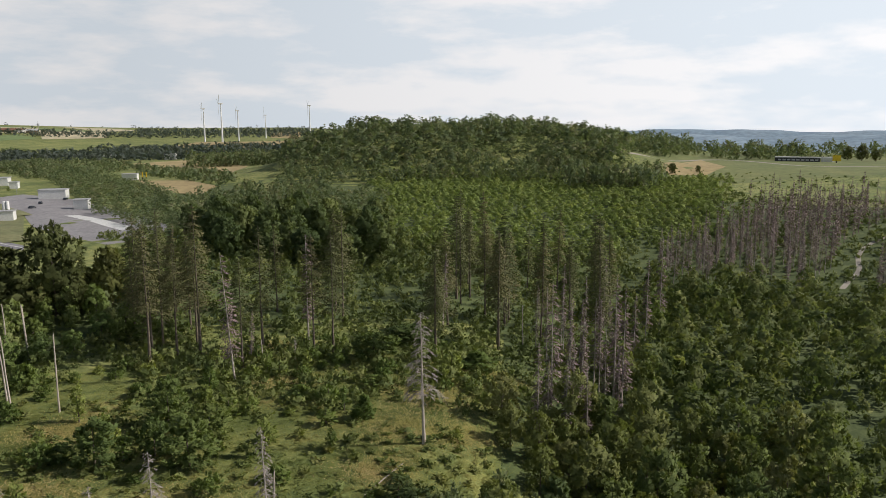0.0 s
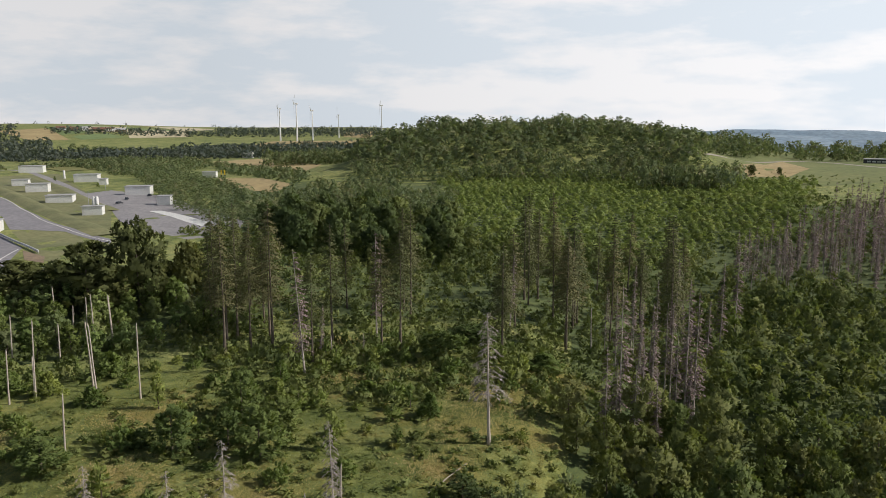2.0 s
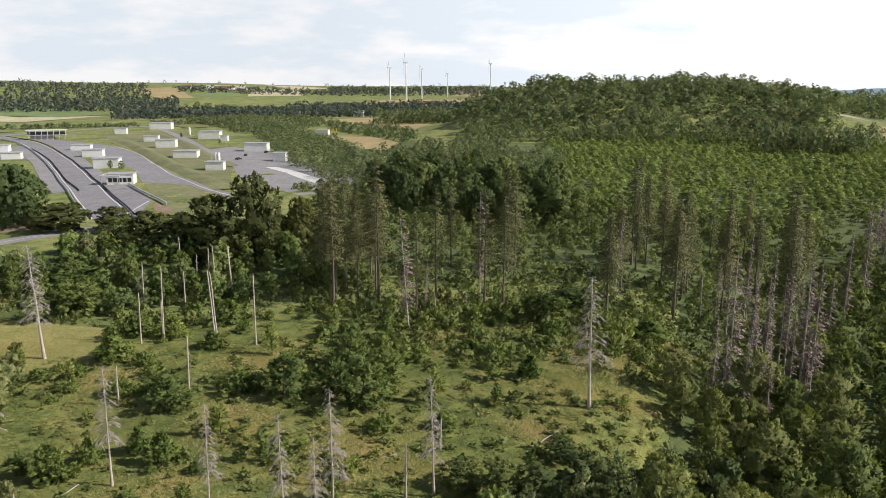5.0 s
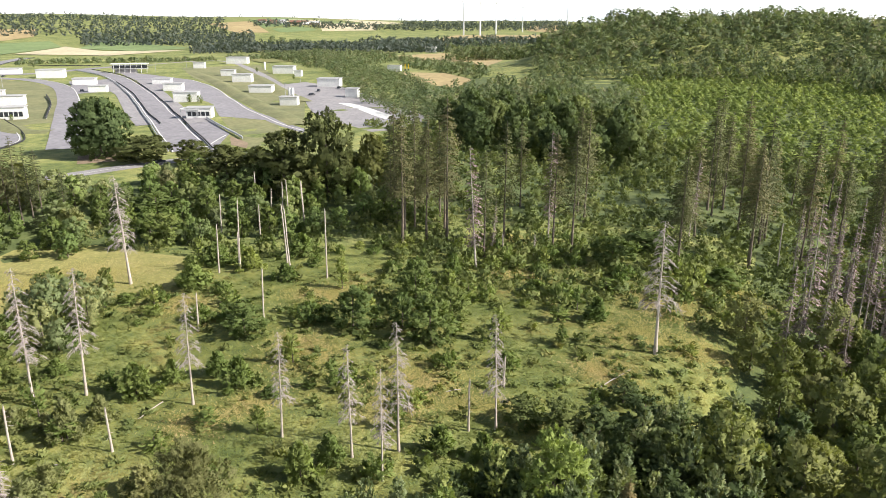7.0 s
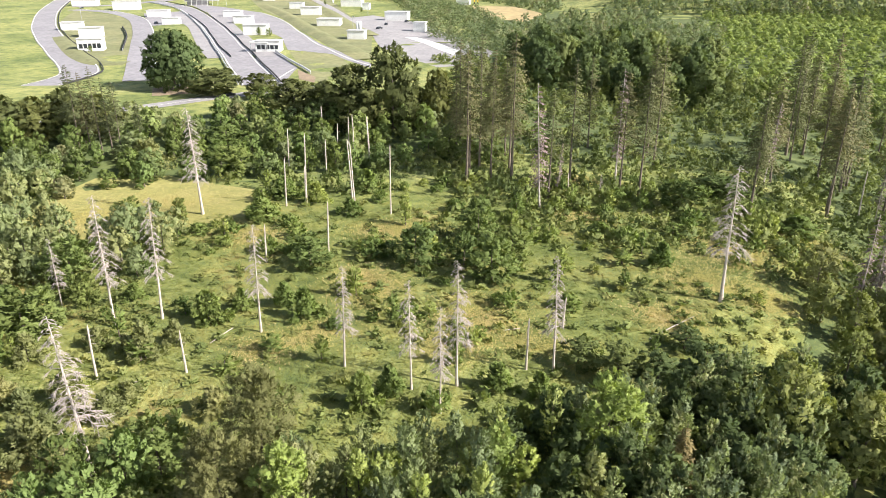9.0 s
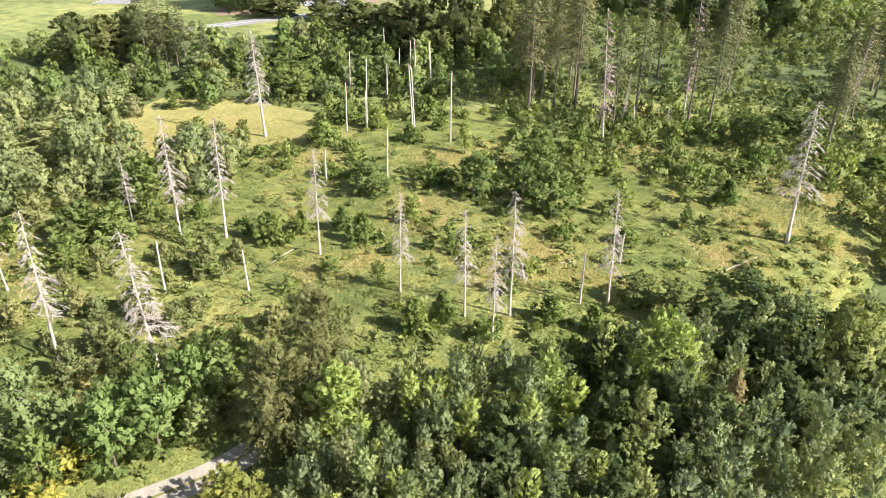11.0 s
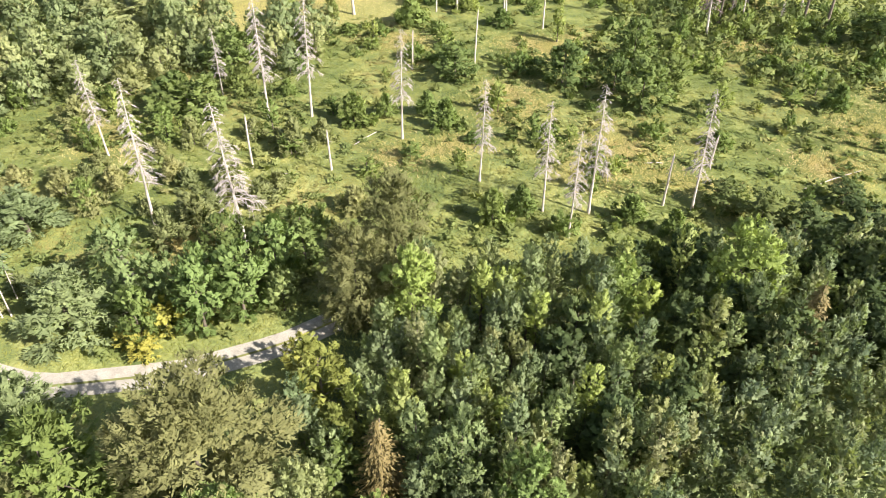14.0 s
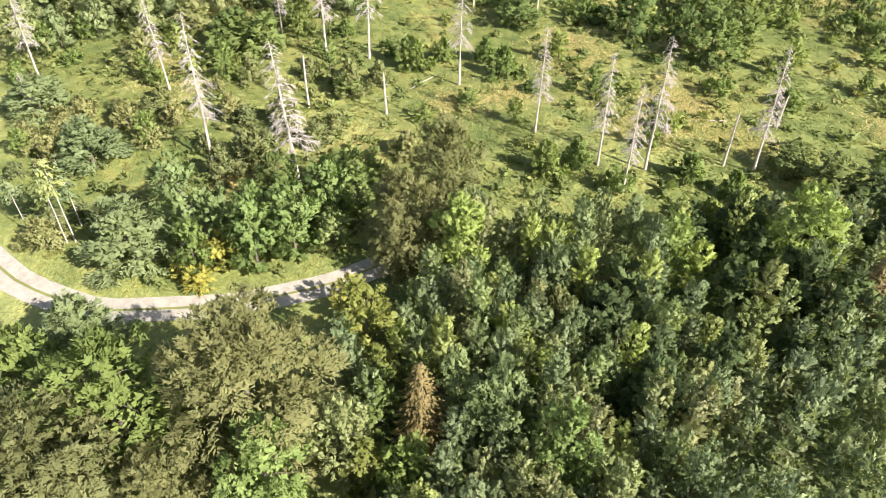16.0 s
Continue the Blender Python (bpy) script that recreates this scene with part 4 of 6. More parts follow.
# ---- wind turbines ----
def turbine(x, y, tall, turn, spin, label):
    z = float(ground_z(x, y))
    ob = thing("wind_turbine", pose(x, y, z, 0, 0, turn), label, "wind turbine", "wind farm")
    part("tower", quick_mesh("tower", *tube([(0, 0, -3), (0, 0, tall * 0.5), (0, 0, tall)], [tall * 0.026, tall * 0.02, tall * 0.013], 12), TURBINE_WHITE), ob)
    part("nacelle", box("nacelle", tall * 0.035, tall * 0.10, tall * 0.04, TURBINE_WHITE, (0, 0, tall), 0.3), ob)
    hub = part("hub", quick_mesh("hub", *tube([(0, -tall * 0.05, tall * 1.02), (0, -tall * 0.075, tall * 1.02)], [tall * 0.02, tall * 0.006], 10), TURBINE_WHITE), ob)
    for k in range(3):
        a = radians(spin + 120 * k)
        c = Vector((0, -tall * 0.065, tall * 1.02))
        w = Vector((math.sin(a), 0, math.cos(a)))
        s = Vector((math.cos(a), 0, -math.sin(a)))
        bm = bmesh.new()
        L = tall * 0.36
        rows = []
        for u, cw in ((0.0, 0.009), (0.18, 0.017), (0.6, 0.011), (1.0, 0.003)):
            q = c + w * L * u
            rows.append([bm.verts.new(q + s * tall * cw + Vector((0, g, 0)) * tall * 0.003) for g in (-1, 1)] + [bm.verts.new(q - s * tall * cw * 0.5 + Vector((0, g, 0)) * tall * 0.003) for g in (1, -1)])
        for r0, r1 in zip(rows, rows[1:]):
            for i in range(4):
                bm.faces.new((r0[i], r0[(i + 1) % 4], r1[(i + 1) % 4], r1[i]))
        part("blade", solid("blade", bm, TURBINE_WHITE), hub)


for (x, y, tall), spin in zip([(-600.4, 1821.3, 81.2), (-555.4, 1818.8, 93.6), (-530.8, 1878.2, 76.5), (-498.9, 2037.6, 62.7), (-438.5, 2388.0, 89.7), (-453.1, 2886.6, 28.9)], (60, 50, 70, 10, 65, 55)):
    turbine(x, y, tall, math.degrees(math.atan2(-x, y)) - 84, spin, "white three-bladed wind turbine on a far field")

# ---- fields ----
sheet("pale_field", [(-405.2, 889.0), (-360.1, 1008.7), (-222.0, 819.4), (-173.2, 571.0), (-273.5, 716.3)], 0.15, STRAW, "ripe straw-coloured field")
sheet("near_field", [(-255.7, 600.4), (-208.2, 580.4), (-165.1, 522.7), (-160.7, 467.0), (-212.1, 511.1)], 0.15, STRAW, "ripe straw-coloured field behind the hedge")
sheet("path_field", [(-152.9, 530.9), (-108.4, 518.8), (-110.2, 473.1), (-136.5, 486.7)], 0.12, MEADOW, "mown meadow at the foot of the knoll", "meadow")
sheet("turbine_field", [(-597.2, 1541.9), (-619.0, 1821.4), (-385.7, 1866.3), (-335.5, 1506.6), (-412.4, 1368.6)], 0.25, STRAW, "ripe grain field below the wind turbines", step=60)
sheet("crest_field", [(-572.5, 2394.5), (-488.0, 2509.0), (-398.0, 2002.6), (-492.7, 2072.1)], 0.3, STRAW, "pale grain field on the crest", step=60)
sheet("plateau_meadow", [(196.5, 769.0), (368.9, 928.9), (464.4, 753.8), (473.2, 656.6), (392.9, 544.2), (249.2, 512.4), (174.5, 484.0), (150.0, 534.2)], 0.12, ROUGH, "yellowing meadow on the plateau", "meadow", 30)
sheet("plateau_grain", [(180.8, 592.3), (256.2, 714.8), (241.8, 613.2), (199.3, 542.2), (168.8, 540.7)], 0.25, STRAW, "ripe grain strip on the plateau", step=30)
ribbon("plateau_road", [(120.8, 601.7), (162.6, 616.6), (285.3, 731.7), (312.1, 623.5), (368.7, 603.5), (410.3, 568.6)], 7, 0.25, GRAVEL, "pale road across the plateau")
FIELDS = (
    ("stubble_field", [(-1408.7, 1850.8), (-1403.8, 2059.0), (-1052.1, 1627.2), (-1113.6, 1568.6)], STRAW, "wide ripe grain field on the far slope"),
    ("green_field", [(-1457.6, 2138.5), (-1483.7, 2388.7), (-1196.3, 1936.1), (-1167.7, 1774.0)], CROP, "green crop field on the far slope"),
    ("stubble_field", [(-1449.0, 2332.6), (-1352.3, 2419.7), (-1141.4, 2026.6), (-1216.2, 1968.5)], STUBBLE, "pale stubble field on the far slope"),
    ("green_field", [(-1132.6, 1761.0), (-1139.1, 1935.6), (-1012.9, 1809.6), (-1033.2, 1644.0)], CROP, "green crop field below the crest"),
    ("stubble_field", [(-1242.4, 2222.2), (-1124.2, 2415.2), (-905.3, 1943.3), (-989.8, 1783.5)], STUBBLE, "pale stubble field along the crest"),
    ("green_field", [(-964.2, 926.7), (-1191.9, 1220.1), (-971.2, 1110.6), (-819.1, 1034.2), (-801.7, 891.9)], CROP, "green meadow below the wooded ridge"),
    ("stubble_field", [(-890.4, 745.3), (-1038.8, 976.0), (-856.5, 873.3), (-768.0, 949.5), (-740.2, 763.0)], STUBBLE, "pale stubble field beyond the circuit"),
    ("stubble_field", [(-1426.1, 1071.4), (-1523.3, 1255.3), (-1474.8, 1309.0), (-1300.8, 1146.1), (-1250.5, 1026.1)], STRAW, "orange ripe field in the valley"),
    ("green_field", [(-1050.5, 784.7), (-1199.8, 983.7), (-1180.7, 1076.2), (-1036.9, 966.3), (-891.7, 728.1)], CROP, "green pasture in the valley"),
    ("dry_meadow", [(-596.1, 811.7), (-582.5, 969.6), (-543.4, 1078.0), (-438.6, 1018.7), (-410.5, 813.2), (-458.9, 692.6)], MEADOW, "dry meadow behind the circuit"),
    ("stubble_field", [(-1697.4, 2639.3), (-1409.6, 2426.2), (-1264.8, 2367.3), (-1096.8, 2324.2), (-1188.0, 2099.1), (-1305.0, 2026.0)], CROP, "green crop field on the far slope"),
    ("stubble_field", [(-1436.5, 2690.5), (-1218.8, 2673.3), (-1045.4, 2506.7), (-1096.8, 2324.2)], STUBBLE, "pale stubble field on the far crest"),
)
for name, poly, mat, label in FIELDS:
    sheet(name, poly, 0.6, mat, label, "field", 90)


# ---- forest floor: litter, toned dark to add shade in the gaps ----
for name, poly, label in (
    ("forest_floor_middle", wedge(-15, 23, 185, 560), "dark leaf litter and moss under the spruces"),
    ("forest_floor_valley", wedge(-44, -5, 70, 440), "dark leaf litter in the valley wood"),
    ("forest_floor_near", wedge(-8, 53, 6, 56), "dark leaf litter under the young wood"),
    ("forest_floor_slope", wedge(62, 108, 6, 46), "dark leaf litter beside the gravel track"),
    ("forest_floor_belt", wedge(24, 70, 172, 222), "dark leaf litter under the tree belt"),
):
    sheet(name, poly, 0.03, FLOOR, label, "forest floor", 12)


# ---- far ridges, with distance haze in their colour ----
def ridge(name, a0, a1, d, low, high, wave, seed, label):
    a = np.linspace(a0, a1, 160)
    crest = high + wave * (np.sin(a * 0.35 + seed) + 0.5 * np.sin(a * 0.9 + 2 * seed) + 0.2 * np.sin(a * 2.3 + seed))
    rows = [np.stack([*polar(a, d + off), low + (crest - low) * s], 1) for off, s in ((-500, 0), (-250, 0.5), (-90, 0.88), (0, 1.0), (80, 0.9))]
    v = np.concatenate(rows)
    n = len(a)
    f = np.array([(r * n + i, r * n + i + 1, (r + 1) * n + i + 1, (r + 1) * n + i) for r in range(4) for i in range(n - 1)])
    tagged(new(name, quick_mesh(name, v, f, HAZED_RIDGE)), label, "backdrop", kind="structure")


ridge("backdrop_near_ridge", -60, 1, 3900, -90, 14, 9, 0.4, "far wooded backdrop ridge with blue haze in its colour")
ridge("backdrop_far_ridge", -60, 6, 4700, -90, 34, 7, 2.1, "backdrop ridge on the horizon with pale blue haze in its colour")


# ---- tree kinds ----
rng = np.random.default_rng(7)


def tree_kind(name, count, make):
    """Several shapes of one kind, each a list of (part name, mesh)."""
    return [make(np.random.default_rng(1000 + 37 * k + len(name) * 11), k) for k in range(count)]


def broad_shape(height, radius, twigs, each, leaf, low=0.22, leaves=None, limb=9, **style):
    """A tree with a trunk, limbs and a crown of so many leafy twigs."""
    def make(r, k):
        hgt, rad = height * r.uniform(0.9, 1.1), radius * r.uniform(0.9, 1.1)
        pts, rr = bole(r, hgt * 0.8, 0.022 * hgt, 0.03, 0.012)
        bits = [tube(pts, rr, 6)] + limbs(r, pts, rr, limb, 0.3, 0.95, lambda s: rad * 0.75 * (1.1 - s * 0.6), 0.7, 0.1, 0.5)
        cv, cf = plume_crown(r, rad, hgt * low, hgt, twigs, each, leaf, **style)
        return [("trunk", quick_mesh("trunk", *gather(bits), BARK)), ("crown", quick_mesh("crown", cv, cf, leaves or LEAF_BROAD))]
    return make


def conifer_shape(height, radius, low, whorls, arms, sprig, leaves, droop=0.5, blunt=0.0, bark=BARK, base=0.011):
    def make(r, k):
        hgt = height * r.uniform(0.92, 1.08)
        pts, rr = bole(r, hgt, base * hgt, 0.03, 0.004, lean=r.uniform(-0.02, 0.02))
        bits = [tube(pts, rr, 6)] + limbs(r, pts, rr, 18, low * 0.4, low * 1.1, lambda s: radius * 0.5, -0.1, 0.25, 0.2)
        cv, cf = conifer_crown(r, radius * r.uniform(0.75, 1.2), hgt * low * r.uniform(0.65, 1.2), hgt, whorls, arms, sprig, droop, 0.45, blunt)
        return [("trunk", quick_mesh("trunk", *gather(bits), bark)), ("crown", quick_mesh("crown", cv, cf, leaves))]
    return make


def snag_shape(height, reach, low, count, bark, twigs=5, droop=0.7):
    def make(r, k):
        pts, rr = bole(r, height, 0.0125 * height, 0.035, 0.005, 7, 8)
        stubs = limbs(r, pts, rr, 13, 0.15, low, lambda s: reach * 0.25, 0.0, 0.2, 0.2)
        made = [("trunk", quick_mesh("trunk", *gather([tube(pts, rr, 7)] + stubs), bark))]
        for q in range(count):
            s = low + (1 - low) * (q + r.uniform(0, 1)) / count
            bits = limbs(r, pts, rr, 1, s, s, lambda s: reach * (1.1 - s) ** 0.6 * (1.0 + 0.4 * r.uniform(-1, 1)), 0.12, droop, 0.3, twigs)
            made.append(("branch", quick_mesh("branch", *gather(bits), PALE_TWIG)))
        return made
    return make


def plant(name, shape, x, y, scale, label, category, group, turn=0.0, tilt=(0, 0), tall=1.0):
    ob = thing(name, pose(float(x), float(y), float(ground_z(x, y)) - 0.05, tilt[0], tilt[1], turn) @ Matrix.Diagonal((scale, scale, scale * tall, 1)), label, category, group)
    for pn, me in shape:
        part(pn, me, ob)
    return ob


TAKEN = []


def special(name, shapes, rows, height, radius, label, category, group, drop=0.0):
    """Single plants: rows of plan position, crown radius and height."""
    for k, (x, y, wide, tall) in enumerate(rows):
        TAKEN.append((x, y, wide))
        plant(name, shapes[k % len(shapes)], x, y, wide / radius, label, category, group, 71 * k, tall=tall / height * radius / wide)


def grow(name, shapes, pts, sizes, label, category, group, tall=(0.9, 1.15), room=0.8):
    for x, y in pts:
        if any((x - u) ** 2 + (y - w) ** 2 < (r * room + 0.6) ** 2 for u, w, r in TAKEN):
            continue
        plant(name, shapes[rng.integers(len(shapes))], x, y, rng.uniform(*sizes), label, category, group, rng.uniform(0, 360), (rng.uniform(-2, 2), rng.uniform(-2, 2)), rng.uniform(*tall))


def mass(name, forms, pts, sizes, mat, label, category, tall=(0.85, 1.2), sink=0.3):
    """Plants too many to count, as one mesh: forms are (vertices, faces)."""
    bits = []
    for x, y in pts:
        v, f = forms[rng.integers(len(forms))]
        a, s = rng.uniform(0, 2 * np.pi), rng.uniform(*sizes)
        c, si = np.cos(a) * s, np.sin(a) * s
        w = np.stack([v[:, 0] * c - v[:, 1] * si + x, v[:, 0] * si + v[:, 1] * c + y, v[:, 2] * s * rng.uniform(*tall) + ground_z(x, y) - sink, v[:, 3] * np.cos(a) - v[:, 4] * np.sin(a), v[:, 3] * np.sin(a) + v[:, 4] * np.cos(a), v[:, 5]], 1)
        bits.append((w, f))
    tagged(new(name, quick_mesh(name, *gather(bits), mat)), label, category, kind="stuff")


BROAD = tree_kind("broad", 6, broad_shape(12, 3.6, 250, 22, 0.36, 0.08, length=1.0, slim=0.65, lobes=16, calm=0.30))
BROAD_NEAR = tree_kind("broad_near", 3, broad_shape(12, 3.6, 440, 28, 0.27, 0.04, length=0.85, rise=0.5, spread=0.42, slim=0.62, lobes=24))
BROAD_MID = tree_kind("broad_mid", 5, broad_shape(12, 3.8, 230, 18, 0.42, 0.04, length=1.1, spread=0.42, slim=0.7, lobes=14, calm=0.50))
TALL = tree_kind("tall", 4, broad_shape(20, 6.0, 340, 16, 0.72, 0.12, LEAF_OLIVE, length=1.9, spread=0.42, slim=0.7, ragged=0.35, lobes=20, calm=0.50))
TALL_DARK = tree_kind("tall_dark", 4, broad_shape(20, 6.4, 340, 16, 0.74, 0.05, LEAF_DARK, length=1.9, spread=0.42, slim=0.7, ragged=0.3, lobes=20, calm=0.55))
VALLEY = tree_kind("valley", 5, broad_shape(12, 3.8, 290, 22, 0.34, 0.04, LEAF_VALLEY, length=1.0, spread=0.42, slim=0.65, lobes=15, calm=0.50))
EDGE = tree_kind("edge", 5, broad_shape(9, 2.8, 230, 22, 0.33, 0.03, LEAF_DARK, length=1.0, rise=0.3, sag=0.3, slim=0.62, lobes=14, calm=0.30))
WILLOW_MID = tree_kind("willow_mid", 4, broad_shape(12, 4.4, 230, 18, 0.42, 0.0, LEAF_WILLOW, limb=0, length=1.2, spread=0.4, slim=0.65, sag=0.3, lobes=15, calm=0.50))
ROUND = tree_kind("round", 1, broad_shape(19, 10, 900, 18, 0.7, 0.08, LEAF_DARK, length=1.8, spread=0.42, slim=0.7, ragged=0.12, lobes=44, calm=0.50))
YOUNG = tree_kind("young", 7, broad_shape(9, 1.25, 112, 26, 0.215, 0.26, LEAF_YOUNG, limb=0, length=0.85, rise=1.1, spread=0.22, slim=0.58, deep=0.2, ragged=0.3))
BEECH = tree_kind("beech", 2, broad_shape(15, 5.6, 860, 36, 0.27, 0.03, LEAF_BEECH, limb=0, length=1.45, rise=0.15, spread=0.26, slim=0.48, sag=0.35, ragged=0.3, lobes=40))
LIGHT = tree_kind("light", 3, broad_shape(12, 3.4, 400, 28, 0.27, 0.06, LEAF_LIGHT, length=0.85, rise=0.6, spread=0.42, slim=0.62, lobes=20))
OAK = tree_kind("oak", 2, broad_shape(11, 2.6, 240, 26, 0.27, 0.02, LEAF_OAK, length=0.9, rise=0.3, spread=0.4, slim=0.62, ragged=0.4, lobes=13))
GOLD = tree_kind("gold", 2, broad_shape(5, 1.5, 80, 24, 0.24, 0.0, LEAF_YELLOW, limb=0, length=0.7, slim=0.6))
GREYISH = tree_kind("greyish", 2, broad_shape(8, 3.4, 320, 26, 0.27, 0.0, LEAF_WILLOW, limb=0, length=1.1, spread=0.25, slim=0.5, dome=True, sag=0.3, lobes=20))
BUSH = tree_kind("bush", 6, broad_shape(2.6, 1.6, 60, 18, 0.28, 0.0, LEAF_BUSH, limb=0, length=0.7, rise=0.7, slim=0.65))
SAPLING = tree_kind("sapling", 5, broad_shape(4.5, 0.95, 46, 18, 0.25, 0.0, LEAF_BUSH, limb=0, length=0.65, rise=0.8, slim=0.62))
BUSH_BIG = tree_kind("bush_big", 5, broad_shape(5, 3.0, 240, 24, 0.29, 0.0, LEAF_BUSH, limb=0, length=0.95, rise=0.5, sag=0.25, slim=0.62, dome=True, ragged=0.4, lobes=16))
BUSH_PALE = tree_kind("bush_pale", 5, broad_shape(5, 3.0, 240, 24, 0.28, 0.0, LEAF_PALE, limb=0, length=1.0, rise=0.6, sag=0.25, slim=0.5, dome=True, ragged=0.45, lobes=16))
CLEAR_TREE = tree_kind("clear_tree", 4, broad_shape(8, 3.0, 260, 24, 0.3, 0.0, LEAF_CLEAR, limb=0, length=1.0, rise=0.5, sag=0.2, slim=0.65, ragged=0.4, lobes=18))
SPRUCE = tree_kind("spruce", 6, conifer_shape(27, 4.4, 0.42, 30, 6, 0.18, NEEDLE, 0.34, 0.05))
FIR = tree_kind("fir", 2, conifer_shape(11, 2.4, 0.06, 34, 11, 0.14, LEAF_ORANGE, 0.4, 0.1))
BROWN = tree_kind("brown", 5, conifer_shape(21, 1.7, 0.28, 26, 5, 0.17, NEEDLE_BROWN, 0.6, 0.25, GREY_WOOD, 0.008))
PINE = tree_kind("pine", 3, conifer_shape(15, 2.0, 0.72, 9, 6, 0.34, LEAF_YOUNG, 0.1, 0.5, BARE_WOOD, 0.009))
SNAG = tree_kind("snag", 6, snag_shape(20, 2.4, 0.38, 110, BARE_WOOD, 18, 0.4))


def meadow_tuft(r):
    """A loose tuft of tall grass and weeds; its blades catch the light like the sward as a whole."""
    n = 34
    p = np.stack([r.normal(size=n) * 0.6, r.normal(size=n) * 0.6, r.uniform(0.0, 0.25, n)], 1)
    v, f = sprays(r, p, np.tile([0.0, 0.0, 1.0], (n, 1)), 0.2, 0.5, 2.0, 0.45)
    v[:, 3:] = v[:, 3:] * 0.35 + [0.1, 0.0, 0.8]
    v[:, 3:] /= np.linalg.norm(v[:, 3:], axis=1)[:, None]
    v[:, 2] = np.maximum(v[:, 2], -0.05)
    return v, f


FAR_FORM = [plume_crown(rng, 5.0, 0.3, 12, 56, 9, 0.86, 1.5, 0.2, 0.5, core=0.1, slim=0.85, ragged=0.3, lobes=10, calm=1.0) for k in range(8)]
YOUNG_FORM = [plume_crown(rng, 1.25, 2.6, 9, 72, 18, 0.265, 0.9, 1.1, 0.22, slim=0.58, core=0.2, deep=0.2, ragged=0.3) for k in range(6)]
MID_FORM = [plume_crown(rng, 5.0, 0.3, 12, 96, 9, 0.58, 1.3, 0.2, 0.5, core=0.1, slim=0.85, ragged=0.3, lobes=12, calm=0.85) for k in range(6)]
VALLEY_FORM = [plume_crown(rng, 3.8, 0.3, 9, 96, 10, 0.56, 1.2, 0.35, 0.45, core=0.15, slim=0.75, lobes=11, calm=0.75) for k in range(6)]
FARTHEST = [plume_crown(rng, 7.0, 0.0, 13, 16, 5, 2.6, 2.6, 0.2, 0.5, core=0.0, slim=0.9, lobes=6, calm=1.0) for k in range(5)]
LOW_FORM = [plume_crown(rng, 2.0, 0.0, 2.6, 22, 8, 0.5, 0.8, 0.5, 0.45, core=0.15, slim=0.75, calm=0.6) for k in range(6)]
SMALL_FORM = [plume_crown(rng, 0.8, 0.0, 1.0, 14, 6, 0.3, 0.5, 0.6, 0.42, core=0.2, slim=0.7) for k in range(6)]
WEED_FORM = [meadow_tuft(np.random.default_rng(60 + k)) for k in range(6)]
DEAD_FORM = [gather([tube([(0, 0, 0), (0, 0, 19)], [0.15, 0.05], 3), conifer_crown(rng, 1.6, 3, 19, 17, 3, 0.3, 0.5, 0.45, 0.25)]) for k in range(5)]
CONE_FORM = [plume_crown(rng, 2.9, 0.0, 5.4, 30, 9, 0.64, 1.1, 0.3, 0.5, dome=True, core=0.1, slim=0.85, calm=0.95) for k in range(6)]

MEADOW_PATCH = [(-130.7, 81.5), (-141.5, 98.5), (-143.5, 112.2), (-130.7, 122.5), (-105.1, 122.5), (-94.1, 108.1), (-101.6, 97.6), (-112.4, 84.2), (-121.4, 79.3)]
sheet("meadow", MEADOW_PATCH, 0.06, HAY, "sunlit yellow meadow patch in the clearing", "meadow", 10)

# ---- dead trees in the clearing ----
DEAD = [(-3.1, 107.9, 21.7), (-20.5, 77.0, 16.1), (-29.9, 63.0, 13.9), (-35.2, 65.8, 14.8), (-30.4, 68.8, 16.8), (-45.4, 66.7, 14.5), (-61.5, 70.0, 16.3), (-103.7, 104.5, 22.2), (-81.7, 62.4, 19.9), (-77.7, 67.4, 18.9), (-93.1, 62.8, 11.6), (-57.3, 37.8, 19.0), (-53.2, 171.7, 5.2), (-32.6, 150.8, 5.2)] + [(-70.5, 34.6, 18.7), (-90.4, 40.7, 14.2)] + [(-108.5, 30.0, 14.7), (-60.1, 25.2, 7.2), (-97.8, 24.7, 6.4)]
for k, (x, y, tall) in enumerate(DEAD):
    wide = 1.15 if k in (0, 7, 11, 17) else 0.9
    s = tall / 20
    ob = plant("dead_spruce", SNAG[k % len(SNAG)], x, y, s * wide, "bare grey dead spruce with drooping branches in the clearing", "dead tree", "dead spruces in the clearing", 63 * k, (rng.uniform(-2, 2), rng.uniform(-2, 2)), 1 / wide)

POLES = [(-67.4, 96.2, 10.4), (-76.9, 90.9, 6.7), (-63.4, 57.3, 5.7), (-72.4, 51.2, 7.4), (-23.9, 76.1, 7.1), (-22.8, 89.0, 4.5), (-86.9, 117.3, 15.3), (-107.7, 139.3, 10.0), (-90.9, 115.6, 10.1), (-96.1, 138.5, 8.4), (-104.9, 156.9, 6.6), (-97.6, 151.0, 11.0), (-78.5, 122.9, 12.9), (-90.3, 149.3, 12.2), (-68.4, 120.5, 14.3), (19.7, 170.4, 11.9), (-94.9, 149.6, 12.2), (-111.5, 160.2, 9.3), (-38.9, 147.9, 5.2)] + [(-80.6, 125.3, 12.8), (-87.5, 117.9, 8.0), (-95.1, 157.2, 9.6), (-98.3, 141.7, 7.0)]
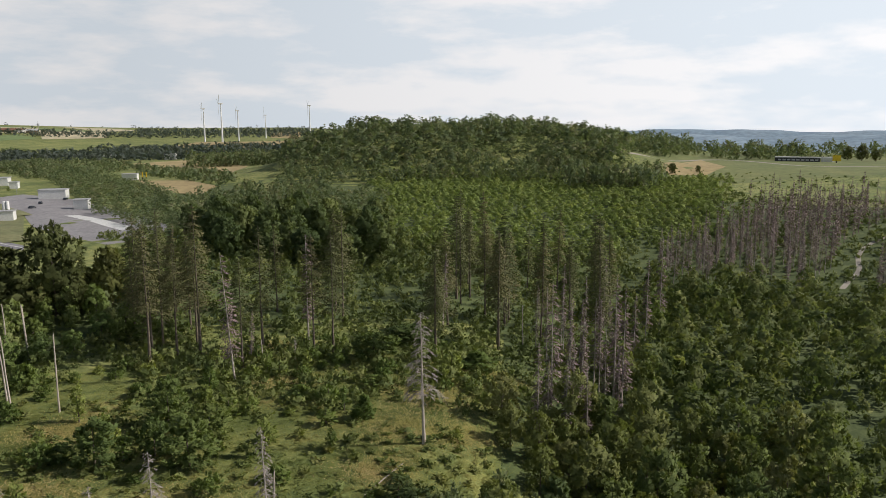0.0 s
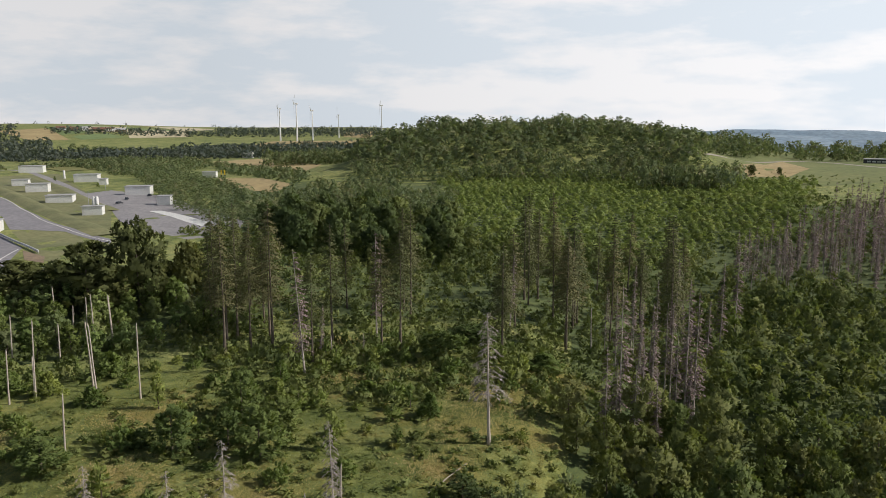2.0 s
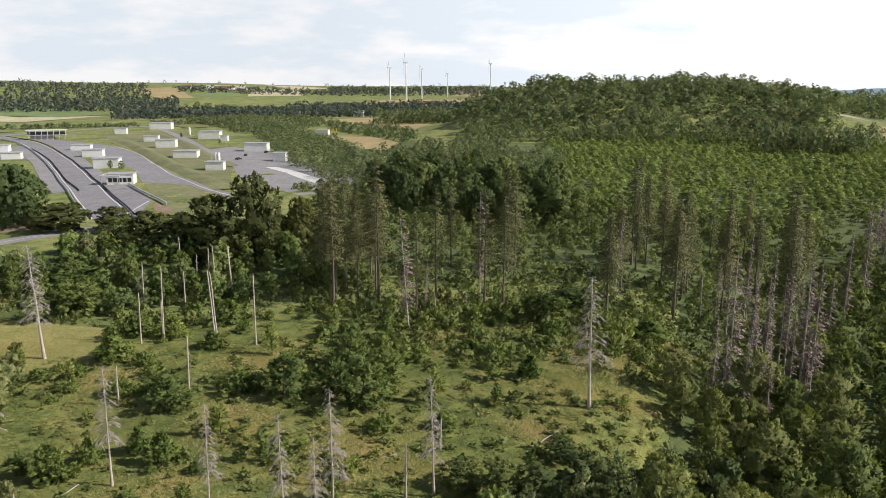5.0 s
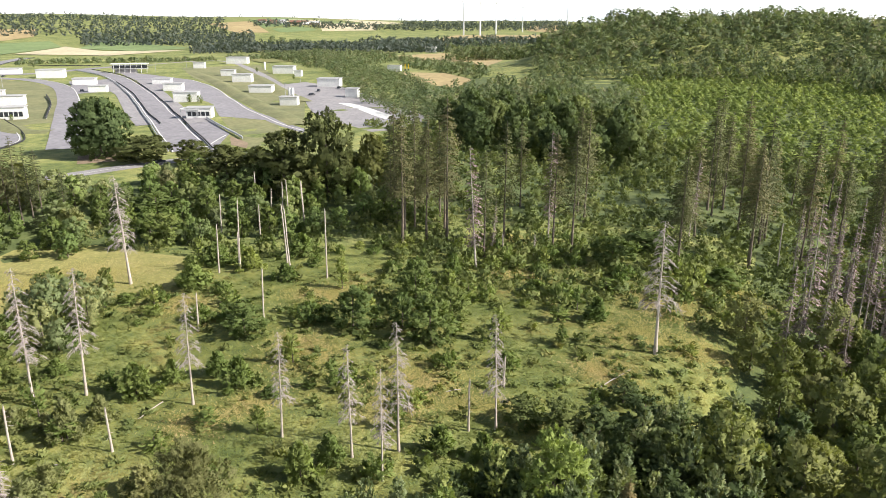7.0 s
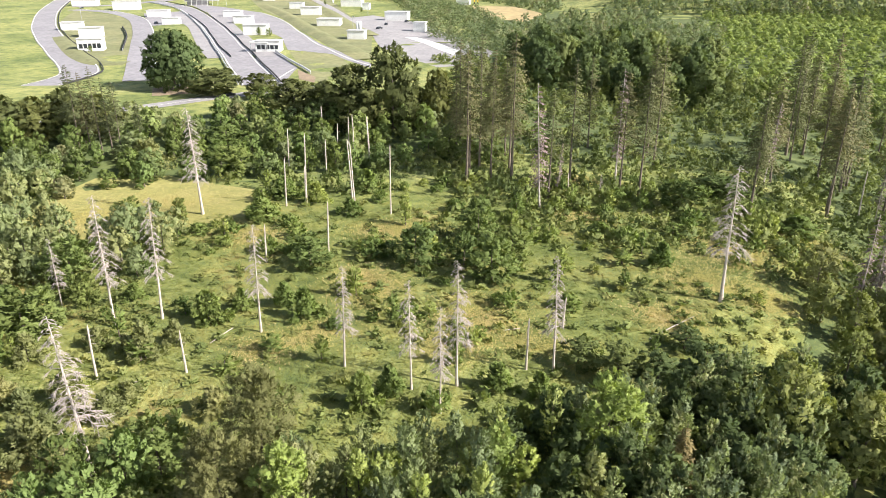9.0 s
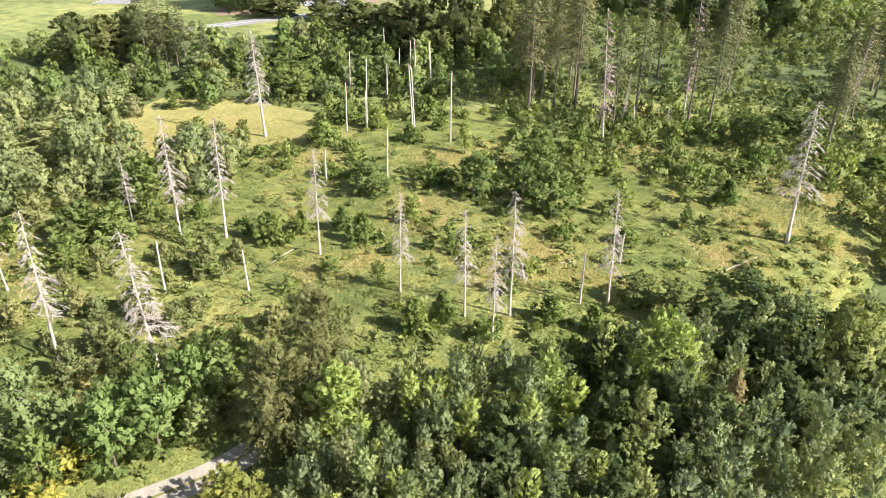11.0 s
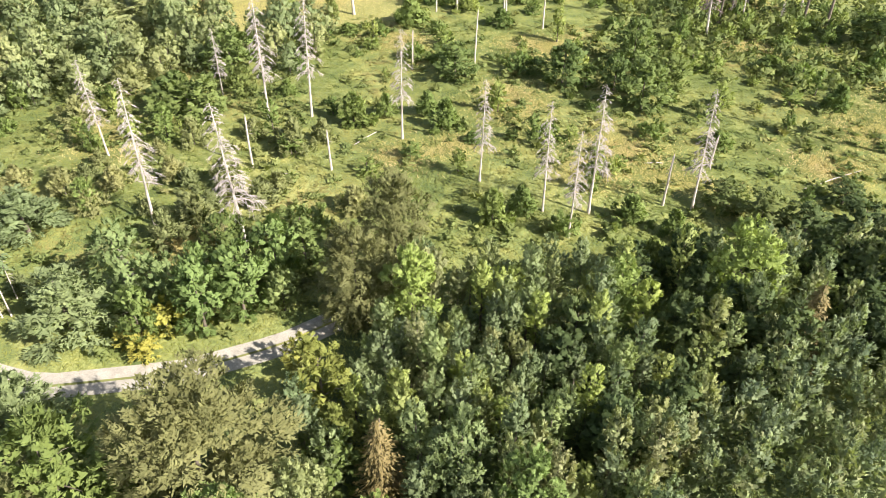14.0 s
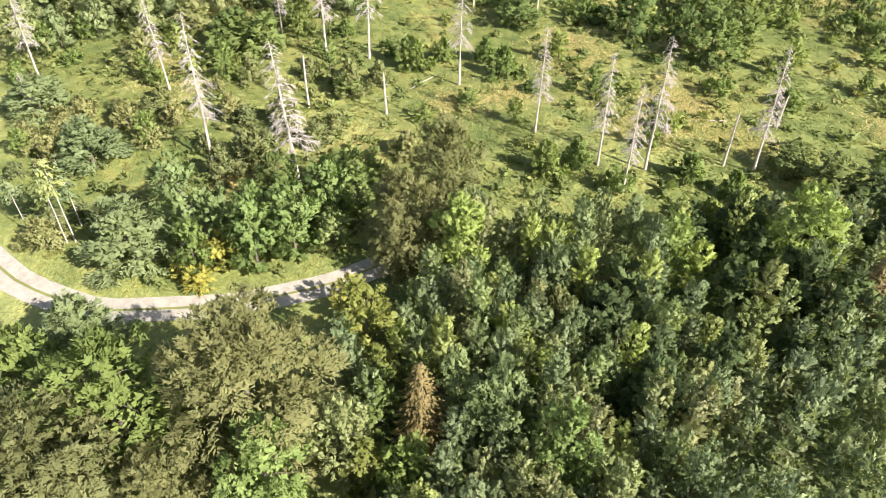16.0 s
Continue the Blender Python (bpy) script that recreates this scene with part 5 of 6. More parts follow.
for k, (x, y, tall) in enumerate(POLES):
    r = np.random.default_rng(500 + k)
    p, rr = bole(r, tall, 0.17, 0.11, 0.006, 7, 5)
    ob = thing("broken_trunk", pose(x, y, float(ground_z(x, y)), r.uniform(-3, 3), r.uniform(-3, 3), 0), "bare pale broken spruce trunk standing in the clearing", "dead trunk", "broken trunks")
    part("trunk", quick_mesh("trunk", *gather([tube(p, rr, 7)] + limbs(r, p, rr, 9, 0.3, 0.95, lambda s: 0.7, 0.0, 0.2, 0.2)), BARE_WOOD), ob)
    part("broken_top", quick_mesh("broken_top", *tube([p[-1] - [0, 0, 0.05], p[-1] + [0.05, 0.02, 0.5]], [0.10, 0.01], 5), GREY_WOOD), ob, "splintered top")

# fallen trunks: ends on the grass
for x, y, turn, long in [(-8.6, 96.2, 63, 10.5), (-23.5, 88.6, 53, 2.3), (-65.9, 66.8, 90, 4.8), (-67.8, 52.1, 51, 1.9), (-79.2, 39.9, 23, 3.6), (-71.1, 152.6, 35, 2.4), (28.2, 195.3, 39, 3.9), (-29.1, 84.8, 35, 2.5)]:
    ob = thing("fallen_trunk", pose(x, y, float(ground_z(x, y)) + 0.15, 0, 0, turn), "bleached fallen trunk lying in the grass", "log", "fallen trunks")
    part("trunk", quick_mesh("trunk", *tube([(-long / 2, 0, -0.1), (0, 0, 0.05), (long / 2, 0, 0.0)], [0.09, 0.08, 0.05], 7), PALE_TWIG), ob)

# ---- single trees ----
special("beech", BEECH, [(-33.2, 14.3, 6.6, 15.0), (-39.2, 1.3, 6.4, 14.0)], 15, 5.6, "large olive-brown beech with feathery branches", "beech", "beeches beside the track")
special("olive_tree", BEECH[::-1], [(-40.2, 37.9, 4.2, 13.0), (-41.7, 45.6, 4.1, 13.0), (-32.6, 5.7, 3.2, 10.0)], 15, 5.6, "olive-brown feathery tree at the wood's edge", "tree", "olive-brown trees")
special("broadleaf_tree", BROAD_NEAR, [(-40.2, 7.0, 5.5, 13.0), (-26.7, 17.4, 2.5, 9.0), (-18.9, 26.6, 2.7, 11.0), (-13.4, 27.2, 2.5, 11.0)], 12, 3.6, "full green broadleaf tree beside the gravel track", "tree", "trees beside the track")
special("round_tree", ROUND, [(-190.4, 187.0, 10.6, 19.0)], 19, 10, "big round dark green tree on bare earth by the circuit", "tree", "")
special("light_tree", LIGHT, [(-27.7, 11.6, 3.8, 10.0), (-21.8, 19.6, 2.1, 7.0), (-10.3, 62.0, 3.5, 12.0), (-33.9, 39.1, 3.0, 11.0), (-19.0, 52.9, 2.4, 10.0)], 12, 3.4, "bright yellow-green broadleaf tree in the young wood", "tree", "bright trees")
special("oak", OAK, [(-33.2, 26.1, 2.6, 10.0), (-29.3, 24.0, 1.9, 7.0), (-24.4, 17.6, 1.7, 6.0)], 11, 2.6, "yellow-green young oak at the end of the gravel track", "oak", "oaks beside the track")
special("yellow_bush", GOLD, [(-52.7, 21.2, 1.4, 3.0), (-54.2, 24.7, 1.8, 4.0), (-55.3, 21.0, 1.1, 3.0), (-39.1, 29.0, 1.5, 5.0)], 5, 1.5, "yellowing bush beside the gravel track", "bush", "yellow bushes")
special("willow", GREYISH, [(-62.1, 19.0, 6.0, 7.0), (-52.8, 9.5, 4.2, 8.0), (-80.6, 24.3, 5.3, 6.0), (-98.0, 25.8, 5.3, 6.0)] + [(-130.7, 75.5, 8.7, 7.0), (-133.3, 66.7, 7.4, 7.0), (-144.3, 125.3, 7.0, 7.0)], 8, 3.4, "grey-green feathery willow on the slope", "willow", "willows on the slope")
special("browning_fir", FIR, [(-23.7, 23.1, 2.5, 10.0), (-2.8, 59.3, 2.6, 10.0)], 11, 2.4, "young fir with orange-brown drying needles", "fir", "browning firs")
for k, (x, y, tall) in enumerate([(-68.5, 16.0, 11.7), (-70.6, 17.7, 8.9), (-69.0, 15.3, 10.4), (-73.4, 13.3, 8.3)]):
    plant("pine", PINE[k % 3], x, y, tall / 15, "thin pine with a bare trunk and sparse tuft of needles", "pine", "thin pines", 50 * k)
SHRUBS = [(-46.7, 114.7, 3.2, 9.0), (-38.1, 100.1, 4.2, 8.0), (-38.2, 109.8, 3.0, 6.4), (-44.7, 103.6, 2.4, 6.3), (-52.2, 100.0, 3.4, 7.8), (-58.1, 101.5, 1.8, 3.2), (-69.0, 92.9, 4.0, 5.3), (-117.0, 129.8, 4.3, 7.3), (-100.2, 70.4, 4.2, 8.6), (-91.9, 65.6, 2.4, 5.5), (-91.7, 55.5, 4.7, 6.8), (-111.3, 93.2, 3.0, 5.7), (-15.3, 151.9, 4.5, 6.2), (-95.4, 56.1, 3.8, 6.4), (-51.8, 41.3, 3.3, 7.0), (-105.9, 100.5, 1.5, 4.5), (-131.5, 144.5, 6.3, 6.0), (-7.8, 164.5, 6.1, 4.0)]
special("clearing_tree", CLEAR_TREE, SHRUBS, 8, 3.0, "bushy dark green tree standing in the clearing's grass", "tree", "trees in the clearing")
SHRUBS = [(-58.3, 76.2, 2.6, 5.2), (-63.6, 78.5, 2.2, 3.8), (-70.7, 69.5, 3.1, 5.5), (-68.5, 74.5, 1.8, 3.8), (-97.6, 96.3, 2.3, 2.0), (-86.5, 70.5, 1.9, 2.9), (-90.4, 106.9, 4.1, 4.8), (-94.7, 120.3, 3.8, 5.1), (-80.0, 130.6, 3.8, 5.2), (-75.8, 116.7, 2.3, 3.6), (-86.1, 119.7, 3.1, 5.0), (-13.8, 118.1, 2.6, 4.2), (-38.9, 60.2, 2.4, 5.1), (-20.4, 71.0, 1.9, 3.6), (-20.2, 64.3, 1.7, 3.8), (-25.6, 70.3, 2.5, 4.0), (-37.0, 63.7, 2.1, 4.0), (-52.6, 75.1, 1.7, 1.8), (-27.0, 127.8, 3.3, 2.9), (-24.3, 95.4, 2.2, 2.4), (-18.3, 70.1, 1.7, 3.1), (7.2, 149.2, 5.6, 4.0)]
special("tall_bush", BUSH_BIG, SHRUBS, 5, 3.0, "leafy mid-green shrub standing in the grass", "shrub", "shrubs in the clearing")
SHRUBS = [(-67.3, 37.7, 3.5, 5.0), (-71.0, 57.8, 2.5, 5.2), (-63.8, 45.4, 2.6, 4.0), (-106.9, 75.4, 3.3, 5.2), (-107.2, 55.2, 4.1, 5.6), (-103.0, 44.1, 3.4, 5.2), (-117.8, 50.9, 4.4, 5.6), (-77.2, 42.1, 2.4, 4.0), (-64.9, 49.2, 1.9, 3.3), (-70.3, 28.4, 2.9, 2.8), (-54.0, 52.1, 2.5, 4.1), (-70.2, 62.6, 1.9, 3.6), (-67.9, 40.9, 2.2, 3.1), (-137.9, 123.4, 6.1, 8.0)]
special("slope_shrub", BUSH_PALE, SHRUBS, 5, 3.0, "broad pale green shrub on the slope above the track", "shrub", "shrubs on the slope")
SHRUBS = [(-17.6, 80.0, 2.7, 5.0), (-12.7, 78.2, 3.0, 6.4), (-7.8, 78.0, 2.9, 6.2), (-3.0, 82.0, 3.4, 7.0), (-6.2, 90.8, 2.1, 3.4), (1.6, 83.9, 3.1, 5.7), (-9.4, 72.2, 2.4, 5.3)]
special("edge_tree", EDGE, SHRUBS, 9, 2.8, "dark green broadleaf tree at the young wood's edge", "tree", "dark trees at the wood's edge")
SAPLINGS = [(-62.8, 116.4, 1.2, 6.4), (-48.7, 101.8, 1.5, 4.2), (-43.2, 123.5, 1.4, 4.7), (-37.8, 119.4, 1.6, 4.5), (-62.8, 103.6, 1.1, 3.3), (-20.1, 115.7, 1.8, 2.6), (-14.1, 132.7, 2.3, 2.8), (-28.3, 109.2, 1.5, 2.6), (-32.2, 80.7, 1.0, 2.2), (-41.5, 83.7, 1.0, 2.3), (-75.2, 69.6, 1.1, 3.2), (-56.9, 66.3, 1.4, 2.6), (-48.9, 66.7, 1.1, 3.8), (-58.7, 59.4, 1.5, 2.5), (-71.0, 57.0, 1.6, 3.3)]
special("sapling", SAPLING, SAPLINGS, 4.5, 0.95, "slender bright green sapling standing in the clearing", "sapling", "saplings in the clearing")

for k, (x, y, tall) in enumerate([(-42.4, 138.6, 25.5), (-31.6, 161.6, 28.8), (-41.2, 147.0, 12.7), (-0.2, 178.1, 18.5)]):
    plant("brown_spruce", BROWN[k % 5], x, y, tall / 21, "pinkish-brown dead spruce still holding dry twigs", "dead tree", "dead spruces behind the clearing", 50 * k, (3, -2))

# ---- living spruces behind the clearing ----
G_SPRUCE = "spruces behind the clearing"
LIVING = [(-63.0, 147.0, 31.3), (-64.9, 159.4, 28.7), (-59.2, 152.7, 29.2), (-61.6, 168.6, 27.6), (-54.4, 153.9, 31.7), (-42.9, 146.2, 24.7), (-40.8, 155.6, 29.3), (-44.9, 187.8, 25.5), (-29.4, 156.1, 28.6), (-25.0, 156.0, 28.9), (-25.6, 176.6, 28.5), (-29.3, 189.2, 29.5), (4.0, 211.1, 31.7), (8.2, 215.2, 29.2), (11.8, 195.6, 30.1), (13.5, 169.1, 30.8), (16.9, 191.8, 30.7), (-1.6, 149.5, 27.1)] + [(-65.0, 153.2, 30.4), (-63.9, 165.8, 30.0), (-57.7, 161.6, 30.0), (-75.6, 169.4, 25.1), (-1.8, 149.8, 20.2), (13.6, 173.3, 28.7), (18.5, 196.5, 27.5), (29.9, 209.3, 32.6)]
for k, (x, y, tall) in enumerate(LIVING):
    plant("spruce", SPRUCE[k % len(SPRUCE)], x, y, tall / 27, "tall thinning olive-brown spruce with a bare lower trunk", "spruce", G_SPRUCE, 77 * k, tall=1.0)
pts = sector(rng, -15.5, 0.5, 176, 258, 13.0)
grow("spruce", SPRUCE, pts, (0.85, 1.15), "tall thinning olive-brown spruce with a bare lower trunk", "spruce", G_SPRUCE)

# ---- broadleaved trees ----
G_NEAR, G_VALLEY, G_BELT, G_TALL = "young wood below the camera", "trees in the valley", "trees beside the lane", "tall trees behind the spruces"
L_YOUNG, L_BROAD = "slim young grey-green broadleaf tree in dense wood", "rounded green broadleaf tree in the valley wood"


def edge(a):
    return np.interp(a, [-40, -8, 0, 5, 14, 25, 45, 52, 56], [100, 92, 86, 76, 66, 60, 57, 50, 40])


def shrubby(p, r):
    """Shrubs stand in drifts with open grass between them."""
    m = np.sin(0.11 * p[:, 0] + 0.8 * np.sin(0.07 * p[:, 1])) + np.sin(0.13 * p[:, 1] + 1.3 + 0.9 * np.sin(0.09 * p[:, 0]))
    return (m > 0.1) | (r.random(len(p)) < 0.22)


def bearing(p):
    return np.degrees(np.arctan2(-p[:, 0], p[:, 1])), np.hypot(p[:, 0], p[:, 1])


TAKEN.append((-23.6, 16.4, 3.0))      # a small opening of bright grass
pts = sector(rng, -10, 56, 12, 95, 1.6, 0.0)
a, d = bearing(pts)
pts = pts[(d < edge(a) + 2 * np.sin(a)) & clear_of(pts, FOREST_TRACK, 3.5) & clear_of(pts * 1.09, FOREST_TRACK, 3.0) & clear_of(pts * 1.17, FOREST_TRACK, 2.6)]
pts = pts[np.argsort(-np.hypot(pts[:, 0], pts[:, 1]))]
a, d = bearing(pts)
dark = (a < 25) & (d > edge(a) - 26)
rim = pts[dark]
rim = rim[rng.random(len(rim)) < 0.30]
grow("edge_tree", EDGE, rim, (0.55, 0.95), "dark green broadleaf tree at the young wood's edge", "tree", "dark trees at the wood's edge")
pts = pts[~dark | (rng.random(len(pts)) < 0.4)]
a, d = bearing(pts)
near = (a > 8) & (d > 20)
grow("young_tree", YOUNG, pts[near][:300], (0.6, 0.98), L_YOUNG, "tree", G_NEAR)
rest = np.concatenate([pts[near][300:], pts[~near]])
rest = rest[[all((x - u) ** 2 + (y - w) ** 2 > (r * 0.8) ** 2 for u, w, r in TAKEN) for x, y in rest]]
mass("young_wood", YOUNG_FORM, rest, (0.6, 0.98), LEAF_YOUNG_WOOD, "dense grey-green young wood", "wood")

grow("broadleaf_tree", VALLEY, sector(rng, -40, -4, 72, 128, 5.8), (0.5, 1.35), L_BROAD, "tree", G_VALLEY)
pts = np.concatenate([sector(rng, -40, -12, 126, 240, 6.3), sector(rng, -40, -16.5, 238, 272, 6.5)])
mass("valley_wood", VALLEY_FORM, pts[clear_of(pts, VALLEY_TRACK, 5)], (0.6, 1.35), LEAF_VALE, "dense green broadleaf wood filling the valley", "wood")
pts = sector(rng, -14, 24, 228, 300, 6.5)
mass("under_wood", VALLEY_FORM, pts[rng.random(len(pts)) < 0.75], (0.5, 0.95), LEAF_VALE, "young broadleaf trees growing between the spruces", "wood")
grow("tall_tree", TALL_DARK, sector(rng, 4.2, 19.5, 250, 325, 9.5), (0.75, 1.05), "tall dark broadleaf tree with a dense crown", "tree", G_TALL, (0.85, 1.1))
pts = sector(rng, 21, 72, 168, 226, 4.9)
pts = pts[clear_of(pts, LANE, 9)]
a, d = bearing(pts)
pts = pts[~((a > 42.5) & (a < 48.5) & (d > 206)) & (rng.random(len(pts)) < 0.85)]
grow("hedgerow_tree", BROAD_MID, pts, (0.5, 0.85), "green broadleaf tree at the edge of the clearing", "tree", G_BELT, (0.7, 1.0))
for x, y, wide, tall in [(-109.5, 171.5, 7.6, 19.0), (-98.6, 176.9, 6.6, 24.9), (-88.1, 185.2, 4.6, 18.5), (-128.7, 171.3, 6.4, 12.3), (-122.0, 176.7, 5.8, 10.0), (-94.1, 182.7, 4.8, 11.8), (-103.8, 172.8, 5.2, 12.7), (-171.1, 185.7, 8.6, 9.5), (-153.9, 187.3, 5.5, 8.5), (-174.6, 113.9, 6.0, 13.6), (-170.5, 119.6, 5.5, 12.4), (-166.6, 125.8, 5.5, 13.9), (-162.8, 132.5, 5.5, 11.2)]:
    plant("tall_tree", TALL[int(abs(x)) % 4], x, y, wide / 6.0, "tall full-crowned olive-green broadleaf tree beside the lane", "tree", G_TALL, x, tall=tall / 20 * 6.0 / wide)
for x, y, tall in [(-157.5, 120.3, 24.0), (-153.2, 123.2, 23.4), (-147.9, 124.5, 20.8), (-147.3, 130.5, 14.4), (-156.8, 122.9, 21.2), (-151.6, 125.0, 20.6), (-74.9, 170.3, 27.6), (-69.0, 169.9, 29.2)]:
    plant("larch", SPRUCE[int(abs(x)) % 5], x, y, tall / 27, "feathery olive larch beside the lane", "larch", G_BELT, x)
pts = sector(rng, 46, 75, 118, 190, 4.3)
grow("willow", WILLOW_MID, pts[~inside(pts, MEADOW_PATCH)], (0.45, 0.85), "grey-green willow scrub tree beside the meadow", "tree", "scrub beside the meadow")
pts = sector(rng, 52, 110, 10, 66, 3.9, 0.0)
a, d = bearing(pts)
pts = pts[clear_of(pts, FOREST_TRACK, 4.6) & clear_of(pts * 1.09, FOREST_TRACK, 4.2) & clear_of(pts * 1.17, FOREST_TRACK, 3.8) & clear_of(pts * 1.23, FOREST_TRACK, 3.4) & ~((a > 52) & (a < 62) & (d < 30))]
a, d = bearing(pts)
grow("broadleaf_tree", BROAD, pts, (0.5, 0.85), "green broadleaf tree beside the gravel track", "tree", "trees beside the track")
pts = sector(rng, 58, 100, 68, 125, 5.5)
grow("broadleaf_tree", LIGHT, pts[rng.random(len(pts)) < 0.35], (0.3, 0.55), "light green young tree on the slope", "tree", "trees on the slope")

for x, y, tall in [(160.8, 535.2, 9.2), (174.9, 546.4, 8.6), (198.1, 557.3, 6.1), (344.8, 789.3, 7.4), (400.4, 849.8, 13.2), (410.8, 849.3, 15.8), (421.2, 848.7, 11.9), (410.7, 729.7, 14.8), (417.5, 716.6, 16.2), (423.8, 703.6, 13.1), (352.7, 870.7, 8.8), (324.8, 860.2, 8.0), (352.0, 836.3, 7.2)]:
    plant("field_tree", TALL[int(abs(x)) % 4], x, y, tall / 20, "single dark green tree on the plateau meadow", "tree", "trees on the plateau", x)

# ---- small trees beside the halls ----
for x, y, tall in [(-271.7, 334.6, 5.3), (-263.9, 333.5, 5.2), (-221.5, 353.8, 5.0), (-218.2, 354.9, 5.0), (-302.3, 246.8, 3.1), (-486.7, 528.8, 3.0), (-624.8, 544.6, 3.8), (-384.3, 568.9, 4.0), (-310.2, 509.3, 4.0)]:
    plant("hall_tree", BROAD[int(abs(x)) % 6], x, y, tall / 12, "small round green tree beside a white hall", "tree", "small trees at the circuit", x)
for x, y, tall in [(-163.6, 128.1, 12.4), (-160.0, 132.5, 11.1), (-156.8, 137.4, 9.8), (-152.2, 141.3, 8.3)]:
    plant("willow", WILLOW_MID[int(abs(x)) % 4], x, y, tall / 12, "full grey-green willow beside the lane", "tree", G_BELT, x)

# ---- bushes ----
pts = sector(rng, -4, 74, 64, 172, 4.3)
a, d = bearing(pts)
pts = pts[(d > edge(a)) & (rng.random(len(pts)) < np.where(d < 118, 0.22, 0.75)) & shrubby(pts, rng)]
pts = pts[~inside(pts, MEADOW_PATCH)]
grow("bush", BUSH, pts[:300], (0.45, 1.35), "leafy green bush in the rough grass", "bush", "bushes in the clearing")
pts = sector(rng, -2, 76, 64, 165, 5.5)
a, d = bearing(pts)
keep = ~inside(pts, MEADOW_PATCH) & clear_of(pts, FOREST_TRACK, 4)
pts = pts[(d > edge(a) + 2) & keep]
grow("sapling", SAPLING, pts[(rng.random(len(pts)) < np.where(d[(d > edge(a) + 2) & keep] < 118, 0.2, 0.5)) & shrubby(pts, rng)], (0.5, 1.25), "slender green sapling standing in the clearing", "sapling", "saplings in the clearing")

pts = sector(rng, 50, 92, 54, 100, 3.4)
pts = pts[clear_of(pts, FOREST_TRACK, 3.4)]
grow("hazel_bush", BUSH_PALE, pts[rng.random(len(pts)) < 0.55], (0.35, 0.85), "dense pale green hazel bush on the slope above the track", "bush", "bushes on the slope")

# ---- brown dead spruce stands ----
L_DEAD = "grey-brown dead spruce with dry twigs"
pts = [(20.4, 127.9, 27.4), (21.8, 120.3, 18.9), (28.1, 137.3, 21.2), (33.3, 150.9, 20.6), (44.9, 193.4, 25.7), (36.4, 145.6, 27.2), (36.8, 139.8, 29.8), (53.6, 183.3, 25.2), (60.6, 194.2, 27.3), (16.8, 121.3, 20.0)]
for k, (x, y, tall) in enumerate(pts):
    plant("brown_spruce", BROWN[k % 5], x, y, tall / 21, L_DEAD, "dead tree", "dead spruces in the valley", 50 * k)
grow("brown_spruce", BROWN, sector(rng, -15.5, -7.5, 118, 190, 6.2), (0.7, 1.0), L_DEAD, "dead tree", "dead spruces in the valley")
pts = sector(rng, -37, -15, 268, 440, 4.6)
a, d = bearing(pts)
pts = pts[((a < -17 - 0 * d) & (d < 300 + 130 * ramp(-a, 17, 27))) & clear_of(pts, VALLEY_TRACK, 8)]
pts = pts[np.argsort(np.hypot(pts[:, 0], pts[:, 1]))]
grow("brown_spruce", BROWN, pts[:90], (0.65, 0.95), L_DEAD, "dead tree", "dead spruce stand")
mass("dead_stand", DEAD_FORM, pts[90:], (0.7, 1.05), NEEDLE_BROWN, "dense stand of purple-brown dead spruces", "dead wood")

# ---- woods too many to count ----
mass("hill_wood", FAR_FORM, sector(rng, -14.5, 13, 565, 775, 8.6), (0.7, 1.9), LEAF_FAR_HAZED, "dense mixed green wood covering the knoll", "wood", (0.62, 0.95))
mass("low_wood", FAR_FORM, sector(rng, 11.5, 22, 335, 440, 6.0), (0.35, 0.58), LEAF_FAR_HAZED, "low green scrub below pale fields", "scrub")
mass("shoulder_wood", FAR_FORM, sector(rng, 9, 19.5, 840, 930, 9.5), (1.1, 1.6), LEAF_FAR_HAZED, "dark wood on the knoll's shoulder", "wood")
mass("foot_wood", FAR_FORM, sector(rng, -12.5, 12.5, 520, 575, 7.5), (0.7, 1.05), LEAF_FAR_HAZED, "mixed green wood at the foot of the knoll", "wood")
mass("plantation", CONE_FORM, np.concatenate([sector(rng, -22, 6, 330, 560, 4.1), sector(rng, -14, 3, 285, 335, 4.5)]), (0.7, 1.35), LEAF_PLANT, "bright green plantation of young trees", "plantation", (0.5, 0.85))
mass("middle_wood", MID_FORM, sector(rng, 4, 12, 335, 430, 7.0), (0.6, 0.95), LEAF_FAR_HAZED, "dark green broadleaf wood", "wood")
pts = area(rng, [(-560.9, 829.1), (-407.1, 717.4), (-293.7, 546.6), (-183.9, 379.2), (-123.1, 295.7), (-100.2, 289.4), (-119.8, 359.5), (-200.1, 495.4), (-310.9, 645.7), (-513.4, 921.8)], 8.4)
mass("hedge_wood", MID_FORM, pts, (0.7, 1.1), LEAF_FAR_HAZED, "rounded dark green scrub beside the skid pad", "scrub", (0.6, 0.85))
pts = np.concatenate([area(rng, [(-510.2, 795.4), (-582.4, 1023.0), (-451.3, 982.4), (-331.6, 787.9), (-337.8, 674.9), (-360.8, 630.8)], 8.5), area(rng, [(-351.6, 836.0), (-269.9, 754.0), (-154.8, 553.4), (-162.8, 522.1), (-288.4, 684.4)], 8.0), area(rng, [(-952.7, 1474.6), (-777.2, 1368.1), (-564.6, 1190.1), (-627.7, 1103.2), (-783.1, 1210.1)], 16.0)])
mass("field_scrub", LOW_FORM, pts, (1.4, 2.4), LEAF_FAR_HAZED, "green scrub between pale fields", "scrub")
mass("row_wood", FAR_FORM, sector(rng, -16.8, -9.6, 478, 520, 6.5), (0.85, 1.15), LEAF_FAR_HAZED, "row of green trees beside the grain strip", "wood", (1.2, 1.6))
